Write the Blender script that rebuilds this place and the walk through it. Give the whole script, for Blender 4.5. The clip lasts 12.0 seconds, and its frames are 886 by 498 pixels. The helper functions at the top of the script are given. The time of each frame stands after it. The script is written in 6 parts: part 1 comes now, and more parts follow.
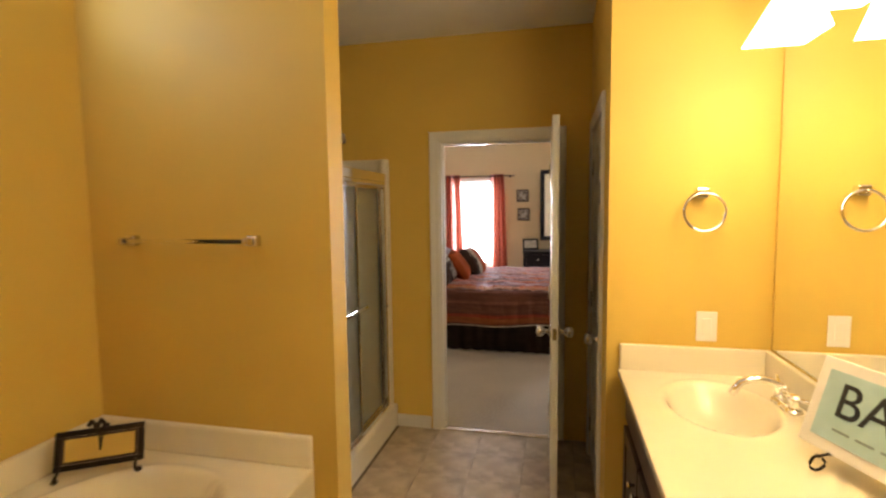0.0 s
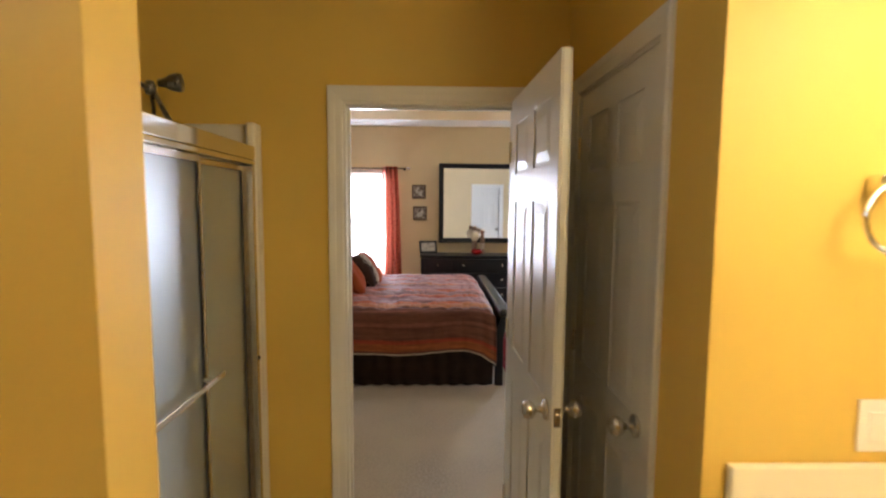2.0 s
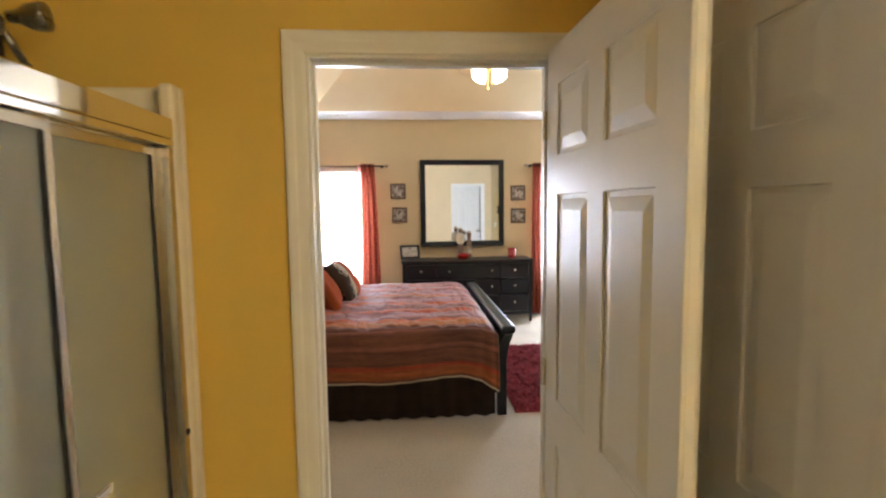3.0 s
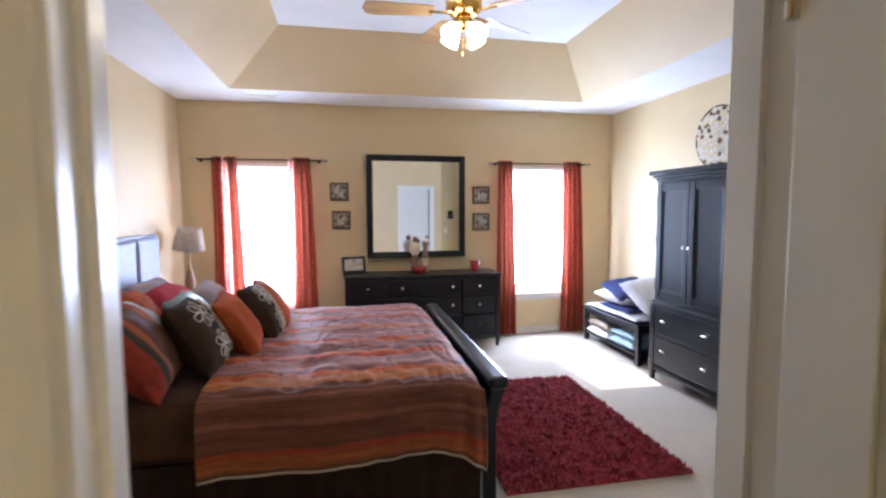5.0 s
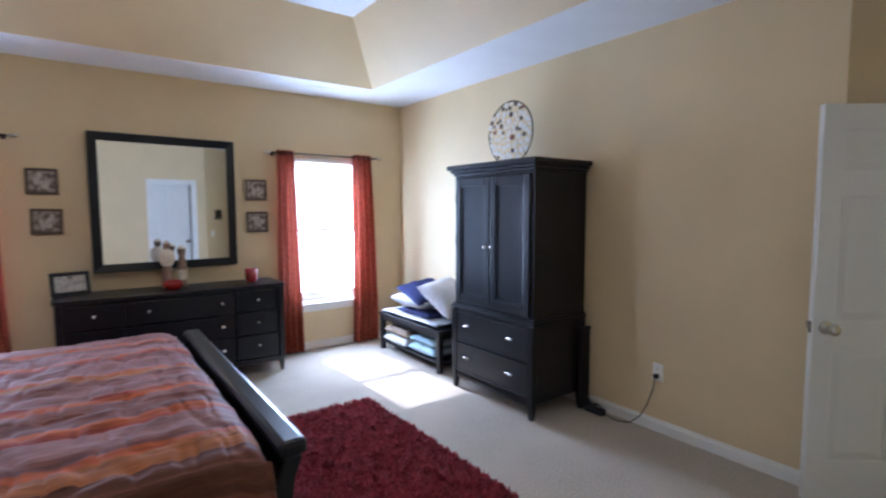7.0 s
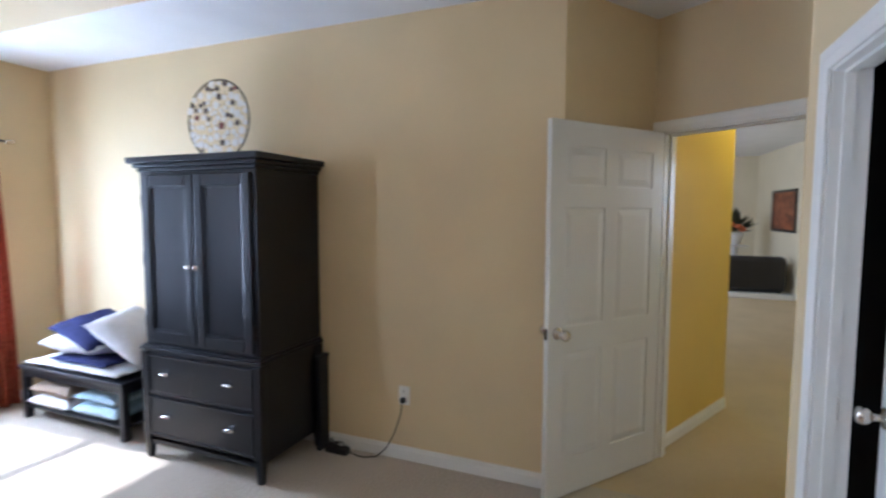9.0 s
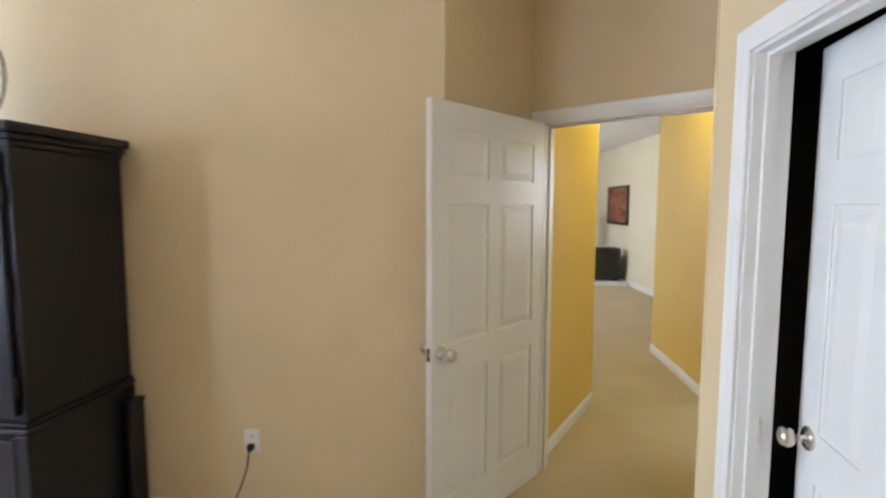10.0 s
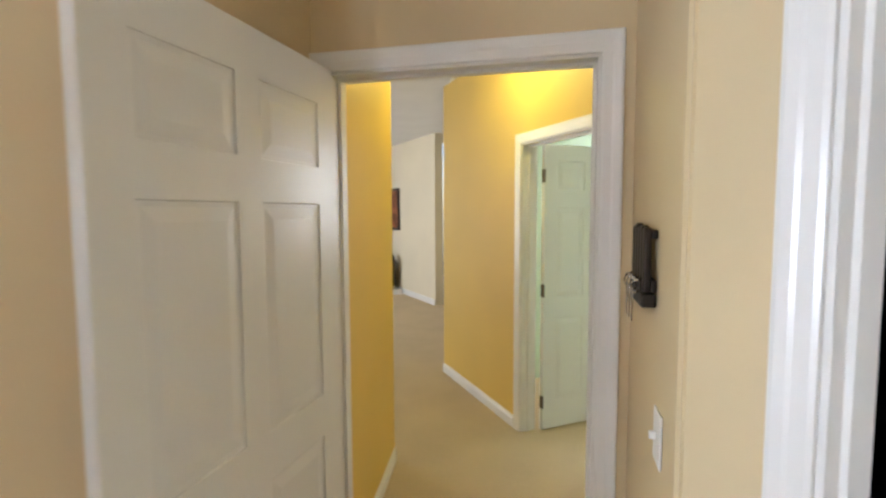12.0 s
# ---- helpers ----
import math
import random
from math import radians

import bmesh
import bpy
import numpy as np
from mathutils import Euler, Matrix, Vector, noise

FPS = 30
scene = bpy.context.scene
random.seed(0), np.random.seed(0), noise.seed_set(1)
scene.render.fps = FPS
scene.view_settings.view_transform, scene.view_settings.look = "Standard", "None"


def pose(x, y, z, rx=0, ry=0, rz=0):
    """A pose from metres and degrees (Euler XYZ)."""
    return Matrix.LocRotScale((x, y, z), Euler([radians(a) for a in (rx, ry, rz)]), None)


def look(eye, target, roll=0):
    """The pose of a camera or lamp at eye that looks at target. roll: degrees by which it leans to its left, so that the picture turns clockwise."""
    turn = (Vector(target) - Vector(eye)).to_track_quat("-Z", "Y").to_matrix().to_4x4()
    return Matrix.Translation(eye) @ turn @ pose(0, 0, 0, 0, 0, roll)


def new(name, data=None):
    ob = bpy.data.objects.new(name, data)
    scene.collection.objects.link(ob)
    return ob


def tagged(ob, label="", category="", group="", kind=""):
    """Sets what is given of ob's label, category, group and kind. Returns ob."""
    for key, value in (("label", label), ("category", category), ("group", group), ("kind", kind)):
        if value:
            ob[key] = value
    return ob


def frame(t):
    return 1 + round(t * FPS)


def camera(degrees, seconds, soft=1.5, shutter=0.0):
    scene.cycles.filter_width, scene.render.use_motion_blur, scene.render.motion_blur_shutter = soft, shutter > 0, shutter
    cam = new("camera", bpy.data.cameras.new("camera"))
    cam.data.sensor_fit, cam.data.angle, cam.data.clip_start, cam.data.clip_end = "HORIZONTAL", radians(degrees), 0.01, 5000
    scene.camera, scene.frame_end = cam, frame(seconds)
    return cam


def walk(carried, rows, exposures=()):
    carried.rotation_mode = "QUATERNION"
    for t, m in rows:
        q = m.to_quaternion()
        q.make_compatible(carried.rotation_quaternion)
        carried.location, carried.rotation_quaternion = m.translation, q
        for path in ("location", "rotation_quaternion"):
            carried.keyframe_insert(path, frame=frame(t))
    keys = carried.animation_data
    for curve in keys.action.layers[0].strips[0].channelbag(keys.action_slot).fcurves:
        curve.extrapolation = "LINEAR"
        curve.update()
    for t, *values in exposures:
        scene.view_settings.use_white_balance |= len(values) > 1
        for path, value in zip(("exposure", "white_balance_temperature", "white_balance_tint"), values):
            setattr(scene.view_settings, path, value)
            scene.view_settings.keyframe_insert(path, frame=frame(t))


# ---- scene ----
cam = camera(83.4, 12.0, soft=2.3, shutter=0.5)
PATH = [
    (0, (0.267, -0.004, 1.584), (-0.185, 1.937, 1.415), -0.7),
    (0.5, (0.146, 0.233, 1.585), (-0.153, 2.202, 1.406), -0.3),
    (1, (0.006, 0.503, 1.585), (-0.135, 2.49, 1.412), 0.0),
    (1.5, (-0.075, 0.784, 1.574), (-0.099, 2.777, 1.41), 0.3),
    (2, (-0.136, 1.095, 1.577), (-0.092, 3.086, 1.397), 0.4),
    (2.5, (-0.213, 1.443, 1.568), (-0.111, 3.431, 1.385), 0.1),
    (3, (-0.234, 1.763, 1.56), (-0.089, 3.75, 1.386), -0.7),
    (4.8, (-0.286, 2.765, 1.554), (0.043, 4.731, 1.395), -0.2),
    (5, (-0.278, 2.857, 1.554), (0.105, 4.813, 1.396), -0.2),
    (5.5, (-0.248, 3.051, 1.556), (0.314, 4.963, 1.388), 0.1),
    (6, (-0.205, 3.222, 1.56), (0.545, 5.067, 1.375), 0.0),
    (6.5, (-0.15, 3.387, 1.545), (0.817, 5.129, 1.367), -0.2),
    (8.5, (0.153, 3.888, 1.511), (1.859, 4.925, 1.385), 0.3),
    (9, (0.312, 3.994, 1.56), (2.161, 4.743, 1.414), 0.2),
    (9.5, (0.519, 4.082, 1.572), (2.458, 4.547, 1.412), 0.2),
    (10, (0.763, 4.188, 1.581), (2.747, 4.38, 1.41), 0.2),
    (10.5, (1.027, 4.212, 1.57), (3.019, 4.181, 1.397), 0.0),
    (11, (1.303, 4.208, 1.567), (3.279, 3.943, 1.403), -0.3),
    (11.5, (1.605, 4.209, 1.568), (3.532, 3.697, 1.407), -0.2),
    (12, (1.86, 4.183, 1.563), (3.716, 3.453, 1.414), -0.2),
]
walk(cam, [(t, look(eye, target, roll)) for t, eye, target, roll in PATH],
     exposures=[(0.0, 0.66, 6900, 23), (1.5, 0.64, 6750, 23), (2.5, 0.92, 6150, 17), (3.2, 1.15, 6500, 17), (5.0, 0.80, 5650, 22), (6.0, 0.54, 5250, 21), (6.5, 0.38, 5150, 20), (8.5, 0.40, 5350, 19), (9.5, 0.94, 5650, 17), (10.5, 1.27, 6150, 16), (11.5, 1.22, 6180, 17), (12.0, 1.12, 6200, 18)])


# ---- world and light ----
world = bpy.data.worlds.new("sky")
scene.world = world
world.use_nodes = True
_wn = world.node_tree.nodes
_sky = _wn.new("ShaderNodeTexSky")
_sky.sky_type, _sky.sun_disc = "NISHITA", False
_sky.sun_elevation, _sky.sun_rotation = radians(43), radians(1.5)
world.node_tree.links.new(_sky.outputs[0], _wn["Background"].inputs[0])
_wn["Background"].inputs[1].default_value = 0.12


def lamp(name, kind, m, energy, color=(1, 1, 1), **kw):
    data = bpy.data.lights.new(name, kind)
    data.energy, data.color = energy, color
    if kind == "AREA":
        data.shape, data.size, data.size_y = "RECTANGLE", kw["size"], kw["size_y"]
    elif kind == "SUN":
        data.angle = radians(0.6)
    else:
        data.shadow_soft_size = kw["radius"]
    ob = new(name, data)
    ob.matrix_world = m
    return ob


lamp("sun", "SUN", look((0, 0, 0), (0.055, -1.0, -0.93)), 5.0, (1.0, 0.95, 0.88))
DAY = (0.66, 0.83, 1.0)
lamp("window_daylight", "AREA", look((-1.17, 8.80, 1.30), (-1.17, 0, 0.9)), 55, DAY, size=0.86, size_y=1.5)
lamp("window_daylight", "AREA", look((2.10, 8.80, 1.30), (2.10, 0, 0.9)), 88, DAY, size=0.86, size_y=1.5)
lamp("bath_window_daylight", "AREA", look((-1.79, 1.05, 2.54), (0, 2.1, 1.9)), 4, DAY, size=0.8, size_y=0.22)
# added fill lamps before blank walls; these two rooms have no window here
lamp("living_fill", "AREA", look((9.5, 6.2, 1.6), (9.5, 0, 1.2)), 60, (0.85, 0.93, 1.0), size=3.0, size_y=2.0)
lamp("far_room_fill", "AREA", look((5.0, -0.1, 1.6), (4.6, 2.3, 1.2)), 38, (0.9, 0.97, 1.0), size=1.2, size_y=1.4)
WARM = (1.0, 0.85, 0.42)
# bulbs at y 0.82 and 0.52 are added out of view to brighten the room
for _y in (1.72, 1.42, 1.12, 0.82, 0.52):
    lamp("vanity_bulb_and_fill", "POINT", pose(0.93, _y, 2.10), 1.75, WARM, radius=0.05)
for _x, _y in ((0.40, 6.05), (0.59, 6.05), (0.495, 6.22)):
    lamp("fan_bulb", "POINT", pose(_x, _y, 2.60), 0.9, WARM, radius=0.04)
lamp("hall_bulb", "POINT", pose(4.75, 2.85, 2.55), 7.8, (1.0, 0.97, 0.33), radius=0.12)


# ---- materials ----
def material(name, col, rough=0.5, metal=0.0, var=0.06, scale=3.0, bump=0.0, bscale=150.0, col2=None, mix_scale=0.0,
             coat=0.0, spec=0.5, stretch=(1, 1, 1), rnd=0.0):
    """Paint, wood, cloth and so on: two scales of colour change and a fine relief, in metres."""
    m = bpy.data.materials.new(name)
    m.use_nodes = True
    n, l = m.node_tree.nodes, m.node_tree.links
    b = n["Principled BSDF"]
    b.inputs["Roughness"].default_value = rough
    b.inputs["Metallic"].default_value = metal
    b.inputs["Coat Weight"].default_value = coat
    b.inputs["Specular IOR Level"].default_value = spec
    tc, mp = n.new("ShaderNodeTexCoord"), n.new("ShaderNodeMapping")
    mp.inputs["Scale"].default_value = stretch
    l.new(tc.outputs["Object"], mp.inputs["Vector"])

    def noise_at(s, detail=4.0):
        t = n.new("ShaderNodeTexNoise")
        t.inputs["Scale"].default_value, t.inputs["Detail"].default_value = s, detail
        l.new(mp.outputs["Vector"], t.inputs["Vector"])
        return t.outputs["Fac"]

    def mixed(fac, a, c):
        x = n.new("ShaderNodeMix")
        x.data_type = "RGBA"
        for socket, v in ((x.inputs[6], a), (x.inputs[7], c)):
            if isinstance(v, tuple):
                socket.default_value = (*v, 1)
            else:
                l.new(v, socket)
        l.new(fac, x.inputs[0])
        return x.outputs[2]

    def steps(fac, lo, hi):
        r = n.new("ShaderNodeMapRange")
        r.inputs["From Min"].default_value, r.inputs["From Max"].default_value = lo, hi
        l.new(fac, r.inputs["Value"])
        return r.outputs["Result"]

    lo, hi = tuple(c * (1 - var) for c in col), tuple(min(1, c * (1 + var)) for c in col)
    out = mixed(steps(noise_at(scale), 0.3, 0.7), lo, hi)
    if col2:
        out = mixed(steps(noise_at(mix_scale or 40.0, 6.0), 0.42, 0.62), out, col2)
    if rnd:
        oi, hs = n.new("ShaderNodeObjectInfo"), n.new("ShaderNodeHueSaturation")
        l.new(steps(oi.outputs["Random"], -1.0 / rnd * 0.5 + 0.5, 1.0 / rnd * 0.5 + 0.5), hs.inputs["Value"])
        hs.inputs["Value"].default_value = 1
        ma = n.new("ShaderNodeMath")
        ma.operation = "MULTIPLY_ADD"
        ma.inputs[1].default_value, ma.inputs[2].default_value = rnd, 1 - rnd / 2
        l.new(oi.outputs["Random"], ma.inputs[0])
        l.new(ma.outputs[0], hs.inputs["Value"])
        l.new(out, hs.inputs["Color"])
        out = hs.outputs["Color"]
    l.new(out, b.inputs["Base Color"])
    # gloss breaks up a little
    rr = n.new("ShaderNodeMapRange")
    rr.inputs["To Min"].default_value, rr.inputs["To Max"].default_value = max(0.015, rough * 0.88), min(1, rough * 1.12)
    l.new(noise_at(scale * 4), rr.inputs["Value"])
    l.new(rr.outputs["Result"], b.inputs["Roughness"])
    if bump:
        bp = n.new("ShaderNodeBump")
        bp.inputs["Strength"].default_value, bp.inputs["Distance"].default_value = min(1.0, bump), 0.004
        l.new(noise_at(bscale, 3.0), bp.inputs["Height"])
        l.new(bp.outputs["Normal"], b.inputs["Normal"])
    return m


def glowing(name, col, strength):
    m = bpy.data.materials.new(name)
    m.use_nodes = True
    b = m.node_tree.nodes["Principled BSDF"]
    b.inputs["Base Color"].default_value = (*col, 1)
    b.inputs["Emission Color"].default_value = (*col, 1)
    b.inputs["Emission Strength"].default_value = strength
    return m


def glassy(name, col=(1, 1, 1), rough=0.0):
    m = bpy.data.materials.new(name)
    m.use_nodes = True
    b = m.node_tree.nodes["Principled BSDF"]
    b.inputs["Base Color"].default_value = (*col, 1)
    b.inputs["Roughness"].default_value, b.inputs["IOR"].default_value = rough, 1.45
    b.inputs["Transmission Weight"].default_value = 1.0
    return m


YELLOW = material("yellow_wall_paint", (0.71, 0.482, 0.098), 0.55, var=0.04, scale=2.0, bump=0.12, bscale=260)
BEIGE = material("beige_wall_paint", (0.68, 0.535, 0.31), 0.6, var=0.04, scale=2.0, bump=0.12, bscale=260)
CREAM = material("cream_wall_paint", (0.74, 0.66, 0.48), 0.6, var=0.03, scale=2.0, bump=0.1, bscale=260)
GREEN = material("pale_green_wall_paint", (0.55, 0.66, 0.5), 0.6, var=0.03, bump=0.1, bscale=260)
CEILING = material("white_ceiling_paint", (0.80, 0.80, 0.79), 0.8, var=0.03, scale=3.0, bump=0.35, bscale=90)
TRIM = material("white_trim_paint", (0.80, 0.78, 0.73), 0.3, var=0.03, scale=4.0, bump=0.03, bscale=80, coat=0.1)
DOOR = material("white_door_paint", (0.78, 0.77, 0.72), 0.32, var=0.03, scale=3.0, bump=0.06, bscale=120, stretch=(1, 1, 0.15))
CARPET = material("cream_cut_pile_carpet", (0.49, 0.425, 0.34), 0.95, var=0.12, scale=2.2, bump=1.0, bscale=300, col2=(0.55, 0.48, 0.39), mix_scale=70, spec=0.1)
# same carpet as the bedroom, its colour yellowed for the hall light
HALL_CARPET = material("yellow_lit_hall_carpet", (0.55, 0.43, 0.26), 0.95, var=0.10, scale=2.2, bump=1.0, bscale=420, col2=(0.62, 0.50, 0.33), mix_scale=160, spec=0.1)
VINYL = material("stone_look_vinyl_tile", (0.42, 0.33, 0.23), 0.36, var=0.22, scale=5.0, bump=0.1, bscale=60, col2=(0.55, 0.45, 0.33), mix_scale=9, rnd=0.15)
GROUT = material("tile_joint", (0.2, 0.16, 0.12), 0.8)
BLACK = material("black_lacquered_wood", (0.0045, 0.005, 0.008), 0.33, var=0.2, scale=2.0, bump=0.012, bscale=300, spec=0.42)
ESPRESSO = material("espresso_stained_wood", (0.045, 0.02, 0.012), 0.35, var=0.35, scale=10, bump=0.1, bscale=120, stretch=(1, 1, 0.12))
MARBLE = material("ivory_cultured_marble", (0.82, 0.75, 0.58), 0.14, var=0.04, scale=4, coat=0.4)
CHROME = material("polished_chrome", (0.85, 0.85, 0.86), 0.08, 1.0, var=0.02)
NICKEL = material("brushed_nickel", (0.62, 0.58, 0.52), 0.25, 1.0, var=0.05)
BRONZE = material("brown_bronze_frame", (0.10, 0.068, 0.045), 0.5, 0.3, var=0.25, scale=40, bump=0.2, bscale=200)
MIRROR = material("mirror_silver", (0.93, 0.94, 0.94), 0.015, 1.0, var=0.0)
PLASTIC = material("white_plastic", (0.82, 0.80, 0.75), 0.35, var=0.02)
# black plastic and rubber; also near-black in place of shade in closet, vent, slots
DARK = material("black_parts_and_shade", (0.02, 0.02, 0.022), 0.9)


# ---- mesh helpers ----
def link(name, bm, mat, parent=None, smooth=False, label="", category="", group="", kind="", bevel=0.0):
    bm.normal_update()
    me = bpy.data.meshes.new(name)
    bm.to_mesh(me)
    bm.free()
    for m in (mat if isinstance(mat, (list, tuple)) else [mat]):
        me.materials.append(m)
    ob = new(name, me)
    if smooth:
        for p in me.polygons:
            p.use_smooth = True
    if bevel:
        md = ob.modifiers.new("bevel", "BEVEL")
        md.width, md.segments, md.limit_method = bevel, 2, "ANGLE"
    if parent is not None:
        ob.parent = parent
    return tagged(ob, label, category, group, kind)


def part(name, bm, mat, parent, label="", smooth=False, bevel=0.0):
    return link(name, bm, mat, parent, smooth, label, bevel=bevel)


def box(bm, x0, y0, z0, x1, y1, z1, m=None):
    vs = [bm.verts.new((x, y, z)) for z in (z0, z1) for x, y in ((x0, y0), (x1, y0), (x1, y1), (x0, y1))]
    if m is not None:
        for v in vs:
            v.co = m @ v.co
    for f in ((3, 2, 1, 0), (4, 5, 6, 7), (0, 1, 5, 4), (1, 2, 6, 5), (2, 3, 7, 6), (3, 0, 4, 7)):
        bm.faces.new([vs[i] for i in f])
    return bm


def boxes(*dims, m=None):
    bm = bmesh.new()
    for d in dims:
        box(bm, *d, m=m)
    return bm


def tube(bm, a, b, r0, r1=None, n=16, caps=True):
    """A tapered round bar from a to b."""
    a, b = Vector(a), Vector(b)
    q = (b - a).to_track_quat("Z", "Y")
    rings = []
    for p, r in ((a, r0), (b, r0 if r1 is None else r1)):
        rings.append([bm.verts.new(p + q @ Vector((r * math.cos(2 * math.pi * i / n), r * math.sin(2 * math.pi * i / n), 0))) for i in range(n)])
    for i in range(n):
        bm.faces.new((rings[0][i], rings[0][(i + 1) % n], rings[1][(i + 1) % n], rings[1][i]))
    if caps:
        bm.faces.new(rings[0][::-1])
        bm.faces.new(rings[1])
    return bm


def lathe(bm, centre, profile, n=24, m=None):
    """Turned shape: profile of (radius, height) from bottom to top."""
    c = Vector(centre)
    rings = []
    for r, h in profile:
        ring = []
        for i in range(n):
            p = Vector((r * math.cos(2 * math.pi * i / n), r * math.sin(2 * math.pi * i / n), h))
            ring.append(bm.verts.new(c + (m @ p if m is not None else p)))
        rings.append(ring)
    for a, b in zip(rings, rings[1:]):
        for i in range(n):
            bm.faces.new((a[i], a[(i + 1) % n], b[(i + 1) % n], b[i]))
    bm.faces.new(rings[0][::-1])
    bm.faces.new(rings[-1])
    return bm


def bend(bm, pts, r, n=8):
    """A round bar along points."""
    pts = [Vector(p) for p in pts]
    rings = []
    for i, p in enumerate(pts):
        d = (pts[min(i + 1, len(pts) - 1)] - pts[max(i - 1, 0)]).normalized()
        q = d.to_track_quat("Z", "Y")
        rings.append([bm.verts.new(p + q @ Vector((r * math.cos(2 * math.pi * k / n), r * math.sin(2 * math.pi * k / n), 0))) for k in range(n)])
    for a, b in zip(rings, rings[1:]):
        for k in range(n):
            try:
                bm.faces.new((a[k], a[(k + 1) % n], b[(k + 1) % n], b[k]))
            except ValueError:
                pass
    bm.faces.new(rings[0][::-1])
    bm.faces.new(rings[-1])
    return bm


def thing(name, label, category, group="", at=(0, 0, 0), turn=0.0):
    e = new(name)
    e.empty_display_size = 0.1
    e.matrix_world = pose(*at, 0, 0, turn)
    return tagged(e, label, category, group)


# ---- setting ----
H = 2.74
XL, XR, YN, YF = -2.02, 3.05, 3.455, 8.73      # bedroom
YB = 3.345                                      # bathroom face of the door wall
BX0, BX1, BH = -0.538, 0.249, 2.03              # bathroom door opening
NU, NV = Vector((0.822, -0.569, 0)), Vector((-0.569, -0.822, 0))
P1 = Vector((3.70, 3.955, 0))
P2 = P1 + 1.08 * NV


def pierced(bm, xs, zs, holes, y0, y1, m=None):
    """A flat solid over the cells between xs and zs, between y0 and y1, with the cells named in holes left open; one connected shell."""
    verts = {}

    def at(i, k, y):
        if (i, k, y) not in verts:
            p = Vector((xs[i], y, zs[k]))
            verts[i, k, y] = bm.verts.new(m @ p if m is not None else p)
        return verts[i, k, y]

    solid = {(i, k) for i in range(len(xs) - 1) for k in range(len(zs) - 1)} - set(holes)
    for i, k in sorted(solid):
        q = ((i, k), (i + 1, k), (i + 1, k + 1), (i, k + 1))
        bm.faces.new([at(*c, y0) for c in q])
        bm.faces.new([at(*c, y1) for c in q[::-1]])
        for n, (di, dk) in enumerate(((0, -1), (1, 0), (0, 1), (-1, 0))):
            if (i + di, k + dk) not in solid:
                a, b = q[n], q[(n + 1) % 4]
                bm.faces.new((at(*a, y0), at(*a, y1), at(*b, y1), at(*b, y0)))
    return bm


def slab(name, p0, p1, thick, mat, holes=(), z0=0.0, z1=H, label=""):
    """A wall leaf from p0 to p1, its thickness to the left of that way, with openings (from, to, bottom, top)."""
    p0, p1 = Vector((*p0[:2], 0)), Vector((*p1[:2], 0))
    d = (p1 - p0).normalized()
    m = Matrix(((d.x, -d.y, 0, p0.x), (d.y, d.x, 0, p0.y), (0, 0, 1, 0), (0, 0, 0, 1)))
    xs = sorted({0.0, (p1 - p0).length, *[v for h in holes for v in h[:2]]})
    zs = sorted({z0, z1, *[v for h in holes for v in h[2:]]})
    cut = [(i, k) for i in range(len(xs) - 1) for k in range(len(zs) - 1)
           if any(h[0] <= xs[i] < h[1] and h[2] <= zs[k] < h[3] for h in holes)]
    return link(name, pierced(bmesh.new(), xs, zs, cut, 0.0, thick, m), mat, kind="structure", label=label)


W1 = (-1.62, -0.72, 0.49, 2.09)   # bedroom window openings: x from, to, bottom, top
W2 = (1.65, 2.55, 0.51, 2.09)
CL0, CL1 = 1.58, 2.298            # closet door opening
# wall between bathroom and bedroom: two painted leaves
slab("wall_bath_north", (1.25, YB + 0.055), (-1.87, YB + 0.055), 0.055, YELLOW, [(1.25 - BX1, 1.25 - BX0, 0, BH)])
slab("wall_bedroom_south", (XL - 0.12, YB + 0.055), (2.535, YB + 0.055), YN - YB - 0.055, BEIGE,
     [(BX0 - XL + 0.12, BX1 - XL + 0.12, 0, BH), (CL0 - XL + 0.12, CL1 - XL + 0.12, 0, BH)])
slab("wall_bedroom_west", (XL, YN), (XL, YF), 0.12, BEIGE)
slab("wall_bedroom_north", (XL - 0.12, YF), (XR + 0.12, YF), 0.16, BEIGE,
     [(W1[0] - XL + 0.12, W1[1] - XL + 0.12, W1[2], W1[3]), (W2[0] - XL + 0.12, W2[1] - XL + 0.12, W2[2], W2[3])])
A = Vector((XR, 4.405, 0))
slab("wall_bedroom_east", (XR, YF), (XR, 4.405), 0.12, BEIGE)
slab("wall_niche_north", A, P1, 0.10, BEIGE)
slab("wall_niche_door", P1, P2, 0.06, BEIGE, [(0.06, 0.985, 0, 2.055)])
slab("wall_hall_door", P1 + 0.06 * NU, P2 + 0.06 * NU, 0.06, YELLOW, [(0.06, 0.985, 0, 2.055)])
slab("wall_niche_south", P2, P2 - 0.69 * NU, 0.10, BEIGE)
# hall and living room beyond
E1 = Vector((4.80, 3.36, 0))
slab("wall_hall_north", P1 + 0.12 * NU + 0.02 * NV, E1, 0.12, YELLOW)
HD0, HD1 = 4.06, 4.87
slab("wall_hall_south", (6.32, 2.42), (3.10, 2.42), 0.12, YELLOW, [(6.32 - HD1, 6.32 - HD0, 0, BH)])
slab("wall_hall_end", (3.10, 2.42), (P2.x + 0.1, P2.y - 0.05), 0.06, YELLOW)
slab("wall_living_east", (13.4, 6.4), (13.4, 0.8), 0.12, CREAM, z1=2.85)
LS0, LS1 = Vector((9.56, 1.29, 0)), Vector((13.4, 1.674, 0))
slab("wall_living_painting", LS1, LS0, 0.14, CREAM, z1=2.85)
